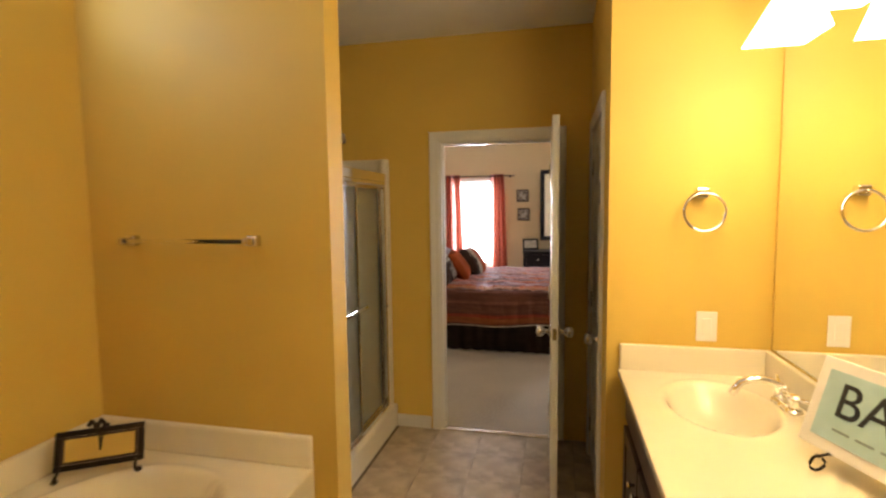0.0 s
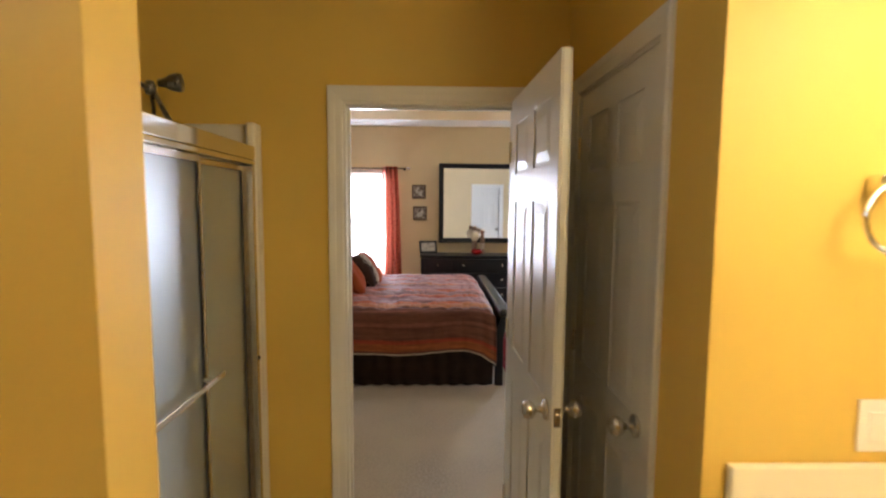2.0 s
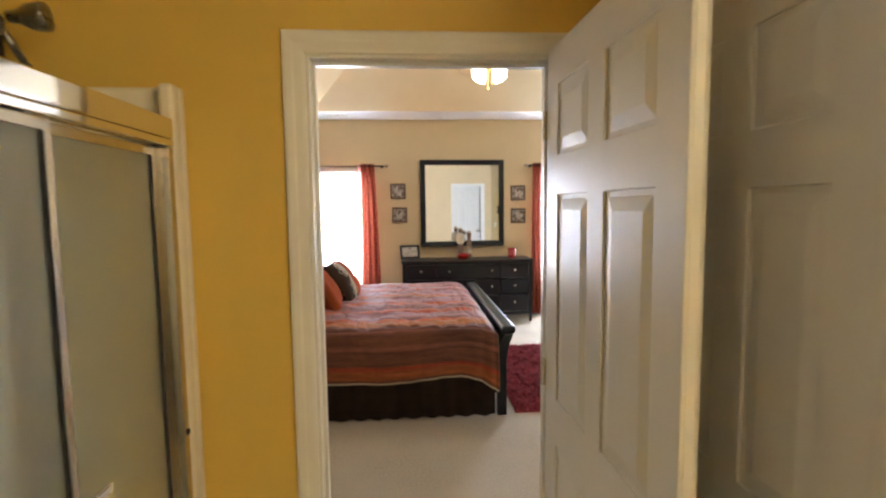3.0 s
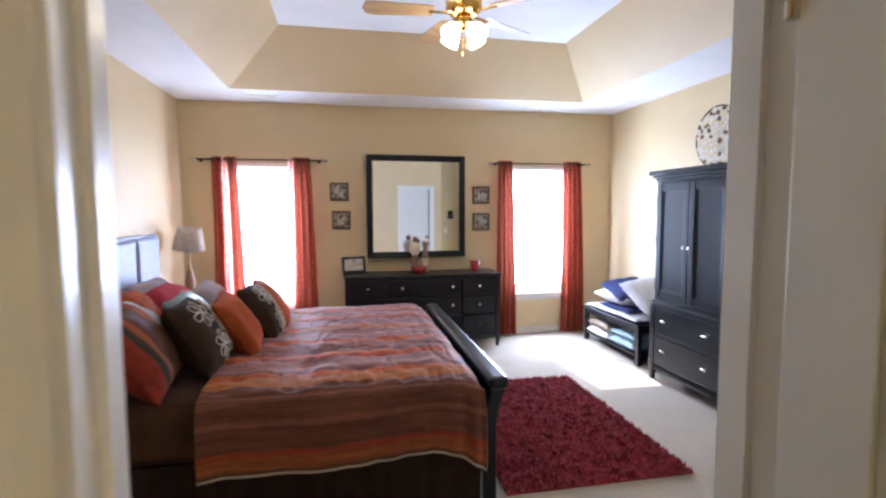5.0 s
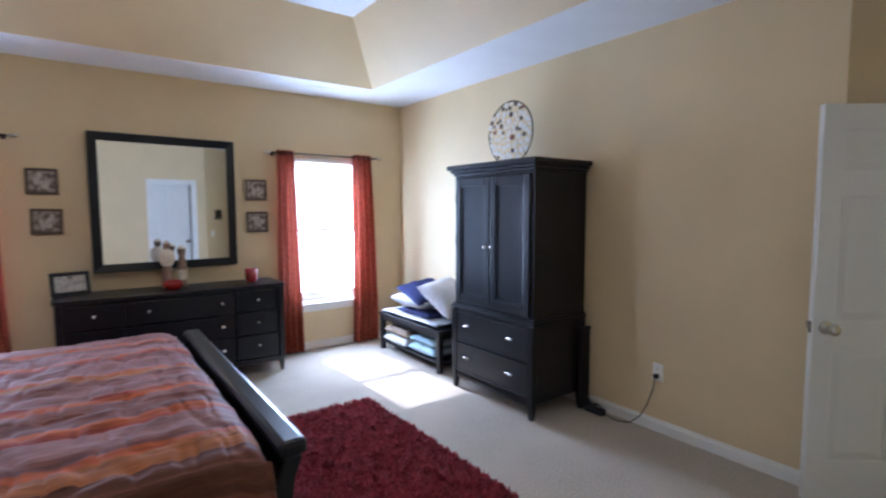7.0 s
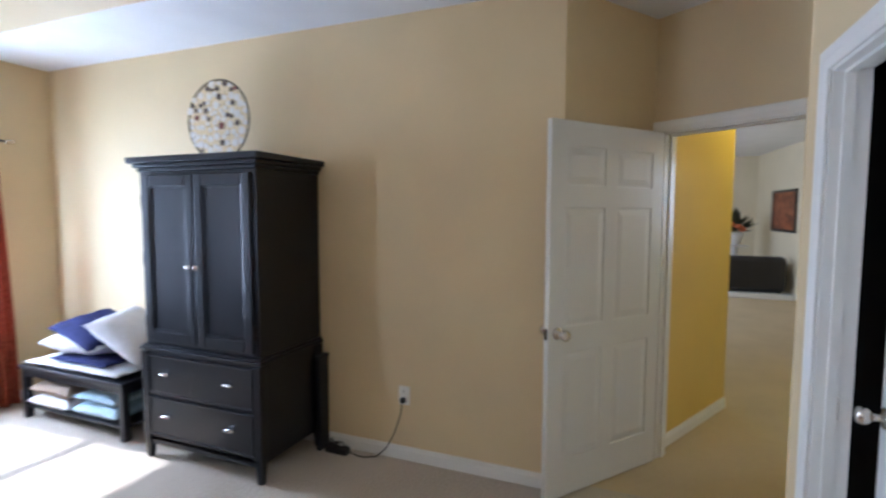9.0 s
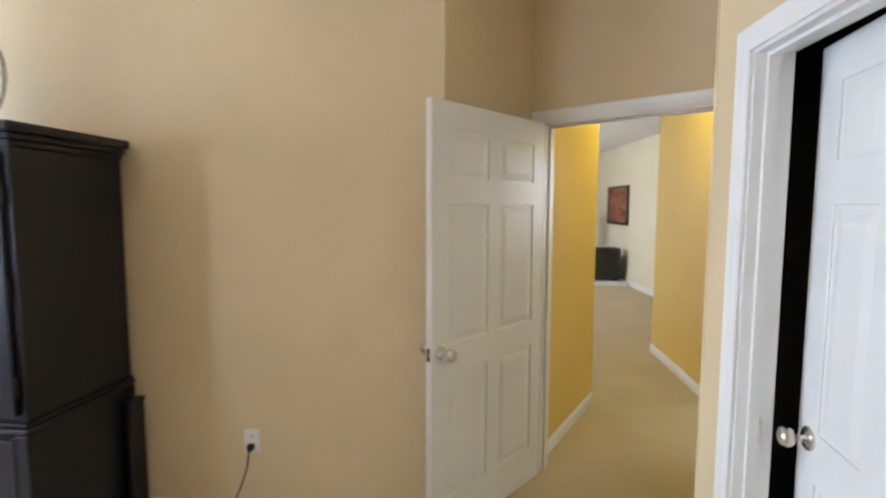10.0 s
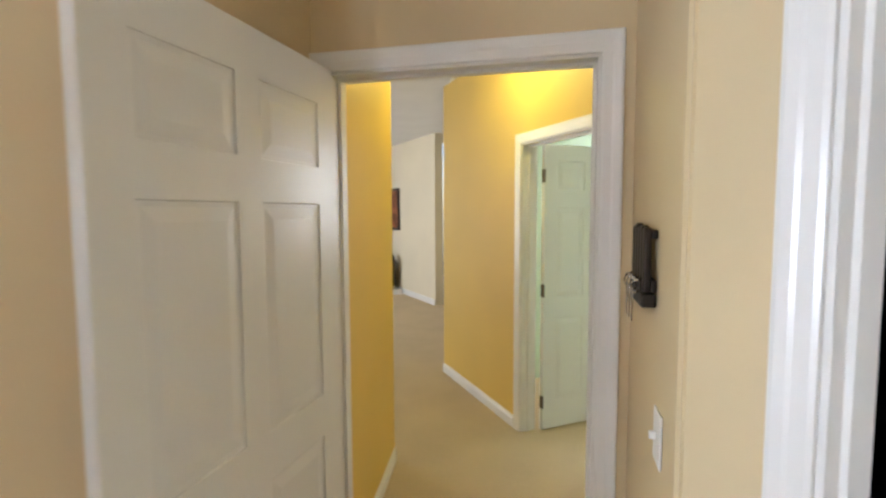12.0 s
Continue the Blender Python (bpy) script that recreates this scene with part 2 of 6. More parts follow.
slab("baseboard_living", LS1 + Vector((0, 0.012, 0)), LS0 + Vector((0, 0.012, 0)), 0.0115, TRIM, z0=0.0, z1=0.10)
slab("wall_living_north", (4.6, 6.4), (13.4, 6.4), 0.12, CREAM, z1=2.85)
slab("wall_living_south", (9.8, 0.9), (6.2, 0.9), 0.12, CREAM, z1=2.85)
slab("wall_living_corner", (6.32, 2.30), (6.32, 0.8), 0.12, CREAM, z1=2.85)
slab("wall_living_west", (4.70, 3.56), (4.70, 6.4), 0.12, CREAM, z1=2.85)
slab("wall_far_room_west", (3.6, 2.30), (3.6, -0.2), 0.1, GREEN)
slab("wall_far_room_east", (5.9, -0.2), (5.9, 2.30), 0.1, GREEN)
slab("wall_far_room_south", (3.6, -0.2), (5.9, -0.2), 0.1, GREEN)
# bathroom
TW = 1.785
BW = -1.75
slab("wall_tub_north", (BW, TW), (-0.60, TW), 0.13, YELLOW)
slab("wall_bath_west", (BW, -1.2), (BW, YB), 0.12, YELLOW, [(1.75, 2.75, 2.42, 2.66)])
EX = 0.467                                      # bathroom face of the toilet room wall
slab("wall_vanity_end", (EX, 2.14), (1.08, 2.14), 0.10, YELLOW)
slab("wall_mirror", (1.08, 2.24), (1.08, -1.2), 0.12, YELLOW)
slab("wall_bath_east", (EX, YB), (EX, 2.24), 0.10, YELLOW, [(YB - 3.17, YB - 2.425, 0, BH)])
slab("wall_bath_south", (1.2, -1.2), (-1.87, -1.2), 0.12, YELLOW)
# unseen closet walls, coloured near-black so the gap by the door stays dark
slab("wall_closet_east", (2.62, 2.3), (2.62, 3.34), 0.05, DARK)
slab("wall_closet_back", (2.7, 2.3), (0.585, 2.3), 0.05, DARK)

link("floor_bath", boxes((BW - 0.12, -1.3, -0.1, 1.2, YB, -0.006)), GROUT, kind="structure")
link("floor_bedroom_carpet", boxes((XL - 0.12, YB, -0.1, XR + 0.12, YF + 0.15, 0.0)), CARPET, kind="structure", label="cream cut-pile carpet with faint footprints")
link("floor_hall_carpet", boxes((XR + 0.12, -0.4, -0.1, 13.5, 6.5, -0.001), (1.2, 2.0, -0.1, XR + 0.12, YB, -0.001)), HALL_CARPET, kind="structure")
link("ceiling_bath", boxes((BW - 0.12, -1.3, H - 0.02, 1.2, YB, H + 0.1)), CEILING, kind="structure")
link("ceiling_hall", boxes((1.2, 2.2, H, XR + 0.12, YB, H + 0.1), (XR + 0.12, -0.4, H, 5.6, 4.6, H + 0.1)), CEILING, kind="structure")
link("ceiling_living", boxes((4.7, 0.7, 2.85, 13.5, 6.5, 2.95)), CEILING, kind="structure")


def tray_ceiling():
    x0, x1, y0, y1, zt = -1.372, 2.355, 4.09, 8.125, 3.20
    a0, a1, b0, b1 = -0.83, 1.905, 4.60, 7.615
    xs, ys = (XL - 0.12, x0, x1, XR + 0.12), (YB, y0, y1, YF + 0.16)
    flat = Matrix(((1, 0, 0, 0), (0, 0, 1, 0), (0, 1, 0, 0), (0, 0, 0, 1)))
    bm = pierced(bmesh.new(), xs, ys, [(1, 1)], H, H + 0.1, flat)
    bmesh.ops.recalc_face_normals(bm, faces=bm.faces[:])
    link("ceiling_bedroom_border", bm, CEILING, kind="structure")
    bm = bmesh.new()
    t = 0.07
    rings = [[bm.verts.new(p) for p in ((q0, r0, z), (q1, r0, z), (q1, r1, z), (q0, r1, z))]
             for q0, q1, r0, r1, z in ((x0, x1, y0, y1, H - 0.001), (a0, a1, b0, b1, zt), (a0 - t, a1 + t, b0 - t, b1 + t, zt + t), (x0 - t, x1 + t, y0 - t, y1 + t, H + t))]
    for k in range(4):
        lo, hi = rings[k], rings[(k + 1) % 4]
        for i in range(4):
            bm.faces.new((lo[i], hi[i], hi[(i + 1) % 4], lo[(i + 1) % 4]))
    bmesh.ops.recalc_face_normals(bm, faces=bm.faces[:])
    link("ceiling_tray_slope", bm, BEIGE, kind="structure")
    link("ceiling_tray_top", boxes((a0 - 0.06, b0 - 0.06, zt, a1 + 0.06, b1 + 0.06, zt + 0.1)), CEILING, kind="structure")


tray_ceiling()


# ---- trim ----
def trim_piece(name, p0, p1, out, mat=TRIM, h=0.085, t=0.014, label="white painted baseboard"):
    """A baseboard from p0 to p1 that stands out from the wall to the side out."""
    p0, p1, o = Vector((*p0[:2], 0)), Vector((*p1[:2], 0)), Vector((*out[:2], 0)).normalized()
    bm = bmesh.new()
    prof = [(0, 0), (t, 0), (t, h * 0.72), (t * 0.55, h * 0.86), (t * 0.4, h), (0, h)]
    ends = [[bm.verts.new(p + o * a + Vector((0, 0, b))) for a, b in prof] for p in (p0, p1)]
    n = len(prof)
    for i in range(n):
        bm.faces.new((ends[0][i], ends[0][(i + 1) % n], ends[1][(i + 1) % n], ends[1][i]))
    bm.faces.new(ends[0][::-1])
    bm.faces.new(ends[1])
    bmesh.ops.recalc_face_normals(bm, faces=bm.faces[:])
    return link(name, bm, mat, kind="structure", label=label)


trim_piece("baseboard", (-0.885, YB), (BX0 - 0.075, YB), (0, -1))
trim_piece("baseboard", (EX, 2.142), (EX, 2.362), (-1, 0))
trim_piece("baseboard", (XL, YN), (XL, YF), (1, 0))
trim_piece("baseboard", (XL, YF), (XR, YF), (0, -1))
trim_piece("baseboard", (XR, YF), (XR, 4.405), (-1, 0))
trim_piece("baseboard", A, P1, -NV * -1)
trim_piece("baseboard", (XL, YN), (BX0 - 0.075, YN), (0, 1))
trim_piece("baseboard", (BX1 + 0.075, YN), (CL0 - 0.075, YN), (0, 1))
trim_piece("baseboard", (CL1 + 0.075, YN), (2.52, YN), (0, 1))
trim_piece("baseboard", P2 - 0.69 * NU, P2, -NV)
trim_piece("baseboard", P1 + 0.13 * NU + 0.02 * NV, E1, NV)
trim_piece("baseboard", (6.32, 2.42), (HD1 + 0.075, 2.42), (0, 1))


def casing(name, m, w, h, depth, sides=(1, 1), cw=0.062):
    """Door trim round an opening from 0 to w, in the frame m (x along the wall, y into it, z up): jambs, stop and stepped casing."""
    e = tagged(new(name), "white painted door casing and jamb", "door frame", kind="structure")
    e.matrix_world = m
    bm = boxes((0, 0.002, 0, 0.016, depth - 0.002, h - 0.016), (w - 0.016, 0.002, 0, w, depth - 0.002, h - 0.016), (0, 0.002, h - 0.016, w, depth - 0.002, h))
    part("jamb", bm, TRIM, e)
    y0, y1 = depth * 0.42, depth * 0.42 + 0.03
    part("door_stop", boxes((0.016, y0, 0, 0.027, y1, h - 0.027), (w - 0.027, y0, 0, w - 0.016, y1, h - 0.027), (0.016, y0, h - 0.027, w - 0.016, y1, h - 0.016)), TRIM, e)
    # the moulding runs up, across and down with mitred corners: (distance from the opening, proud of the wall)
    prof = ((-0.005, 0.0), (-0.005, 0.008), (0.004, 0.0105), (cw * 0.42, 0.012), (cw * 0.55, 0.0145), (cw * 0.82, 0.0165), (cw * 0.95, 0.0155), (cw, 0.011), (cw, 0.0))
    for on, ya, s in ((sides[0], 0.0, -1), (sides[1], depth, 1)):
        if not on:
            continue
        bm = bmesh.new()
        path = [[bm.verts.new((x0 - q * kx, ya + s * p, z0 + q * kz)) for q, p in prof]
                for x0, z0, kx, kz in ((0.0, 0.0, 1, 0), (0.0, h, 1, 1), (w, h, -1, 1), (w, 0.0, -1, 0))]
        n = len(prof)
        for a, b in zip(path, path[1:]):
            for k in range(n):
                bm.faces.new((a[k], a[(k + 1) % n], b[(k + 1) % n], b[k]))
        bm.faces.new(path[0][::-1])
        bm.faces.new(path[-1])
        bmesh.ops.recalc_face_normals(bm, faces=bm.faces[:])
        part("casing", bm, TRIM, e)
    return e


casing("door_frame_bath", pose(BX0, YB, 0), BX1 - BX0, BH, YN - YB)
casing("door_frame_closet", pose(CL0, YB, 0), CL1 - CL0, BH, YN - YB, (0, 1))
casing("door_frame_toilet", Matrix(((0, 1, 0, EX), (-1, 0, 0, 3.17), (0, 0, 1, 0), (0, 0, 0, 1))), 3.17 - 2.425, BH, 0.10, (1, 0))
_d = P1 + 0.06 * NV
casing("door_frame_entry", Matrix(((NV.x, NU.x, 0, _d.x), (NV.y, NU.y, 0, _d.y), (0, 0, 1, 0), (0, 0, 0, 1))), 0.925, 2.055, 0.12, (1, 1))
casing("door_frame_hall", Matrix(((-1, 0, 0, HD1), (0, -1, 0, 2.42), (0, 0, 1, 0), (0, 0, 0, 1))), HD1 - HD0, BH, 0.12, (1, 0))

KNOB = [(0.034, 0), (0.034, 0.006), (0.028, 0.010), (0.012, 0.014), (0.011, 0.034), (0.020, 0.040), (0.028, 0.050), (0.030, 0.062), (0.024, 0.074), (0.010, 0.079)]


def door_leaf(name, label, w, m, h=2.015, t=0.035, knob=True, metal=NICKEL, hinges_on=None):
    """A six-panel door; x runs from the hinge, y is its thickness."""
    e = thing(name, label, "door")
    e.matrix_world = m
    rec = 0.0065
    st, mid = 0.105, 0.10
    pw = (w - 2 * st - mid) / 2
    rows_z = ((0.21, 0.80), (0.945, 1.58), (1.70, 1.905))
    bm = boxes((0, rec, 0, w, t - rec, h))
    xs = (0, st, st + pw, st + pw + mid, w - st, w)
    zs = (0, *[z for r in rows_z for z in r], h)
    sunk = [(i, k) for i in (1, 3) for k in (1, 3, 5)]
    pierced(bm, xs, zs, sunk, 0, rec)
    pierced(bm, xs, zs, sunk, t - rec, t)
    bmesh.ops.recalc_face_normals(bm, faces=bm.faces[:])
    leaf = part("leaf", bm, DOOR, e, bevel=0.004)
    for zi, (a, b) in enumerate(rows_z):
        bm = bmesh.new()
        g, s = 0.012, 0.045
        lo = [bm.verts.new((x, 0, z)) for x, z in ((g, g), (pw - g, g), (pw - g, b - a - g), (g, b - a - g))]
        hi = [bm.verts.new((x, -rec * 0.9, z)) for x, z in ((s, s), (pw - s, s), (pw - s, b - a - s), (s, b - a - s))]
        bm.faces.new(hi)
        for i in range(4):
            bm.faces.new((lo[i], lo[(i + 1) % 4], hi[(i + 1) % 4], hi[i]))
        me = bpy.data.meshes.new("panel")
        bm.to_mesh(me)
        bm.free()
        me.materials.append(DOOR)
        for x0 in (st, st + pw + mid):
            p = new("panel", me)
            p.parent, p.matrix_local = leaf, pose(x0, rec, a)
            p = new("panel", me)
            p.parent, p.matrix_local = leaf, pose(x0 + pw, t - rec, a, 0, 0, 180)
    if knob:
        for y, s in ((0, 90), (t, -90)):
            bm = bmesh.new()
            lathe(bm, (w - 0.065, y, 0.915), KNOB, 20, pose(0, 0, 0, s).to_3x3())
            part("knob", bm, metal, e, "round satin nickel door knob", smooth=True)
        part("latch", boxes((w - 0.001, t * 0.2, 0.885, w + 0.0015, t * 0.8, 0.945), (w, t * 0.35, 0.905, w + 0.008, t * 0.65, 0.925)), metal, e)
    for z in (0.20, 1.0, 1.80):
        y = -0.004 if hinges_on is None else hinges_on
        bm = bmesh.new()
        tube(bm, (-0.003, y, z - 0.045), (-0.003, y, z + 0.045), 0.007, n=10)
        box(bm, -0.003, 0.003, z - 0.045, 0.0005, t - 0.005, z + 0.045)
        part("hinge", bm, metal, e)
    return e


def frame2d(ox, oy, dx, dy, z=0.008):
    """A frame at (ox, oy) whose x runs along (dx, dy)."""
    n = math.hypot(dx, dy)
    dx, dy = dx / n, dy / n
    return Matrix(((dx, -dy, 0, ox), (dy, dx, 0, oy), (0, 0, 1, z), (0, 0, 0, 1)))


door_leaf("bathroom_door", "white six-panel door standing open into the bathroom", 0.772, frame2d(0.216, 3.338, 0.024, -1), h=2.024)
door_leaf("toilet_room_door", "closed white six-panel door in the bathroom side wall", 0.708, frame2d(EX + 0.006, 3.152, 0, -1))
door_leaf("bedroom_door", "white six-panel bedroom door opened against the wall", 0.905, frame2d(3.634, 3.925, -0.744, 0.565), h=2.035)
door_leaf("closet_door", "white closet door left ajar", 0.695, frame2d(CL0 + 0.018, YB - 0.03, 0.99, -0.115), t=0.035)
link("strike_plate", boxes((CL1 - 0.019, YB + 0.04, 0.88, CL1 - 0.0155, YB + 0.075, 0.96)), NICKEL, kind="structure")
door_leaf("hall_room_door", "white six-panel door open into the far room", 0.775, frame2d(HD1 - 0.06, 2.268, 0.03, -1), metal=BRONZE)
link("threshold", boxes((BX0 + 0.017, YB - 0.01, 0.0, BX1 - 0.017, YB + 0.03, 0.008)), NICKEL, kind="structure", bevel=0.003)

# ---- bathroom ----
def vanity():
    y0, y1, top = -0.95, 2.138, 0.905
    n = 4
    w = (y1 - y0 - 0.02) / n
    for i in range(n):
        a, b = y0 + i * w, y0 + (i + 1) * w - 0.004
        c = thing("vanity_cabinet", "dark espresso bathroom vanity cabinet under a marble top", "cabinet", "vanity cabinets")
        part("body", boxes((0.56, a, 0.10, 1.076, b, 0.755), (0.56, a, 0.755, 0.585, b, top - 0.034), (0.62, a, 0.0, 1.076, b, 0.10)), ESPRESSO, c)
        for k in range(2):
            d0, d1 = a + 0.02 + k * (b - a - 0.02) / 2, a + (k + 1) * (b - a - 0.02) / 2
            bm = boxes((0.541, d0, 0.14, 0.559, d1, 0.68), (0.535, d0, 0.14, 0.541, d0 + 0.055, 0.68), (0.535, d1 - 0.055, 0.14, 0.541, d1, 0.68),
                       (0.535, d0 + 0.055, 0.14, 0.541, d1 - 0.055, 0.195), (0.535, d0 + 0.055, 0.625, 0.541, d1 - 0.055, 0.68))
            d = part("door", bm, ESPRESSO, c, bevel=0.003)
            bm = bmesh.new()
            lathe(bm, (0.534, d1 - 0.03 if k == 0 else d0 + 0.03, 0.60), [(0.006, 0), (0.006, 0.012), (0.014, 0.018), (0.014, 0.024), (0.006, 0.028)], 14, pose(0, 0, 0, 0, -90).to_3x3())
            part("knob", bm, NICKEL, d, smooth=True)
        part("drawer_front", boxes((0.541, a + 0.02, 0.71, 0.559, b - 0.02, 0.845)), ESPRESSO, c, bevel=0.004)
    # top with two sunk oval bowls, one sheet with a front lip
    bm = bmesh.new()
    nx, ny = 40, 190
    x0, x1 = 0.515, 1.078
    bowls = ((0.80, 1.79), (0.80, 0.1))
    grid = []
    for j in range(ny + 1):
        y = y0 + (y1 - y0) * j / ny
        row = []
        for i in range(nx + 1):
            x = x0 + (x1 - x0) * i / nx
            z = top
            for cx, cy in bowls:
                r = math.hypot((x - cx) / 0.165, (y - cy) / 0.225)
                if r < 1.15:
                    z = top + 0.004 * max(0, 1 - abs(r - 1.04) / 0.1)
                if r < 1:
                    z = top - 0.13 * (1 - r ** 2.6)
            row.append(bm.verts.new((x, y, z)))
        grid.append(row)
    for j in range(ny):
        for i in range(nx):
            bm.faces.new((grid[j][i], grid[j][i + 1], grid[j + 1][i + 1], grid[j + 1][i]))
    ob = thing("marble_countertop", "ivory cultured marble vanity top with moulded oval bowls", "countertop")
    part("top", bm, MARBLE, ob, smooth=True)
    part("front_lip", boxes((0.513, y0, top - 0.032, 0.545, y1, top - 0.003)), MARBLE, ob, bevel=0.006)
    part("end_splash", boxes((0.518, 2.116, top - 0.005, 1.056, 2.138, 1.012)), MARBLE, ob, bevel=0.006)
    part("back_splash", boxes((1.056, y0, top - 0.005, 1.078, 2.138, 1.012)), MARBLE, ob, bevel=0.006)
    for cx, cy in bowls:
        b = bmesh.new()
        lathe(b, (cx, cy, top - 0.131), [(0.022, 0.0), (0.022, 0.004), (0.012, 0.006)], 18)
        part("drain", b, CHROME, ob)


vanity()


def faucet():
    f = thing("faucet", "polished chrome two-handle basin faucet on the vanity", "faucet")
    z = 0.909
    bm = bmesh.new()
    for s in (-1, 0, 1):
        lathe(bm, (1.0, 1.79 + 0.052 * s, z), [(0.026, 0), (0.027, 0.014), (0.02, 0.022)], 18)
    box(bm, 0.976, 1.742, z, 1.024, 1.838, z + 0.018)
    part("base", bm, CHROME, f, smooth=False, bevel=0.004)
    for s in (-1, 1):
        bm = bmesh.new()
        lathe(bm, (1.0, 1.79 + 0.055 * s, z + 0.02), [(0.018, 0), (0.016, 0.02), (0.022, 0.032), (0.018, 0.045), (0.006, 0.05)], 18)
        tube(bm, (1.0, 1.79 + 0.055 * s, z + 0.052), (1.02, 1.79 + 0.125 * s, z + 0.068), 0.008, 0.006, 12)
        lathe(bm, (1.02, 1.79 + 0.128 * s, z + 0.062), [(0.004, 0), (0.009, 0.006), (0.004, 0.013)], 12)
        part("handle", bm, CHROME, f, smooth=True)
    bm = bmesh.new()
    pts = [(1.0 - 0.165 * k / 12, 1.79, z + 0.02 + 0.075 * math.sin(math.pi * min(1, k / 12 * 0.62 + 0.18)) + (0.0 if k < 11 else -0.012 * (k - 10))) for k in range(13)]
    bend(bm, pts, 0.012, 12)
    part("spout", bm, CHROME, f, smooth=True)


faucet()


def bath_mirror():
    e = thing("bathroom_mirror", "large frameless plate mirror above the vanity", "mirror")
    part("glass", boxes((1.0755, -0.95, 1.018, 1.0785, 2.118, 2.19)), MIRROR, e)


bath_mirror()
SHADE = glowing("lit_frosted_glass", (1.0, 0.88, 0.62), 6.0)


def vanity_light():
    e = thing("vanity_light", "nickel vanity wall light with lit frosted glass shades, two added unseen", "wall light")
    part("backplate", boxes((1.055, 0.38, 2.215, 1.079, 1.86, 2.33)), NICKEL, e, bevel=0.006)
    # the last two shades are added out of view, to hold the fill bulbs
    for y in (1.72, 1.42, 1.12, 0.82, 0.52):
        bm = bmesh.new()
        bend(bm, [(1.06, y, 2.255), (1.0, y, 2.285), (0.955, y, 2.27), (0.94, y, 2.24)], 0.009, 10)
        lathe(bm, (0.94, y, 2.20), [(0.03, 0), (0.028, 0.03), (0.012, 0.045)], 16)
        part("arm", bm, NICKEL, e, smooth=True)
        bm = bmesh.new()
        lo, hi = [], []
        for k in range(4):
            a = math.pi / 4 + k * math.pi / 2
            hi.append(bm.verts.new((0.94 + 0.05 * math.cos(a), y + 0.05 * math.sin(a), 2.215)))
            lo.append(bm.verts.new((0.92 + 0.125 * math.cos(a), y + 0.125 * math.sin(a), 2.075)))
        for k in range(4):
            bm.faces.new((hi[k], hi[(k + 1) % 4], lo[(k + 1) % 4], lo[k]))
        ob = part("shade", bm, SHADE, e)
        ob.visible_shadow = False


vanity_light()


def towel_ring():
    e = thing("towel_ring", "chrome towel ring on the yellow end wall", "towel ring")
    part("mount", boxes((0.785, 2.095, 1.605, 0.830, 2.139, 1.645)), CHROME, e, bevel=0.006)
    bm = bmesh.new()
    pts = []
    for k in range(41):
        a = 2 * math.pi * k / 40
        pts.append((0.812 + 0.073 * math.sin(a), 2.088 - 0.006 * (1 - math.cos(a)), 1.552 + 0.073 * math.cos(a)))
    bend(bm, pts, 0.006, 10)
    part("ring", bm, CHROME, e, smooth=True)


towel_ring()


def wall_plate(name, label, m, kind="rocker"):
    e = thing(name, label, "switch" if kind != "outlet" else "outlet")
    e.matrix_world = m
    part("plate", boxes((-0.0385, -0.006, -0.06, 0.0385, 0.0, 0.06)), PLASTIC, e, bevel=0.003)
    if kind == "outlet":
        for z in (-0.024, 0.024):
            o = part("socket", boxes((-0.017, -0.009, z - 0.016, 0.017, -0.006, z + 0.016)), PLASTIC, e, bevel=0.002)
            # near-black blocks in place of shaded slot holes
            part("slot", boxes((-0.008, -0.0095, z - 0.006, -0.005, -0.0088, z + 0.008), (0.005, -0.0095, z - 0.006, 0.008, -0.0088, z + 0.008)), DARK, o)
    elif kind == "toggle":
        part("toggle", boxes((-0.005, -0.022, -0.004, 0.005, -0.006, 0.014)), PLASTIC, e, bevel=0.002)
    else:
        part("rocker", boxes((-0.017, -0.010, -0.034, 0.017, -0.006, 0.034)), PLASTIC, e, bevel=0.002)
    return e


wall_plate("wall_outlet", "ivory outlet plate above the vanity splash", pose(0.846, 2.139, 1.095), "rocker")

IRON = material("dark_bronze_iron", (0.03, 0.022, 0.016), 0.5, 0.8, var=0.2, scale=30, bump=0.2, bscale=200)
SIGN_BLUE = material("pale_blue_sign_paint", (0.42, 0.60, 0.60), 0.5, var=0.06, scale=20)
SIGN_WHITE = material("white_sign_board", (0.80, 0.77, 0.72), 0.5, var=0.05, scale=12)
INK = material("black_lettering", (0.02, 0.02, 0.02), 0.6)


def text_mesh(text, size, mat, parent, m, name="lettering"):
    cu = bpy.data.curves.new(name, "FONT")
    cu.body, cu.size, cu.extrude = text, size, 0.0008
    tmp = bpy.data.objects.new(name, cu)
    me = bpy.data.meshes.new_from_object(tmp)
    bpy.data.objects.remove(tmp)
    me.materials.append(mat)
    ob = new(name, me)
    ob.parent, ob.matrix_local = parent, m
    return ob


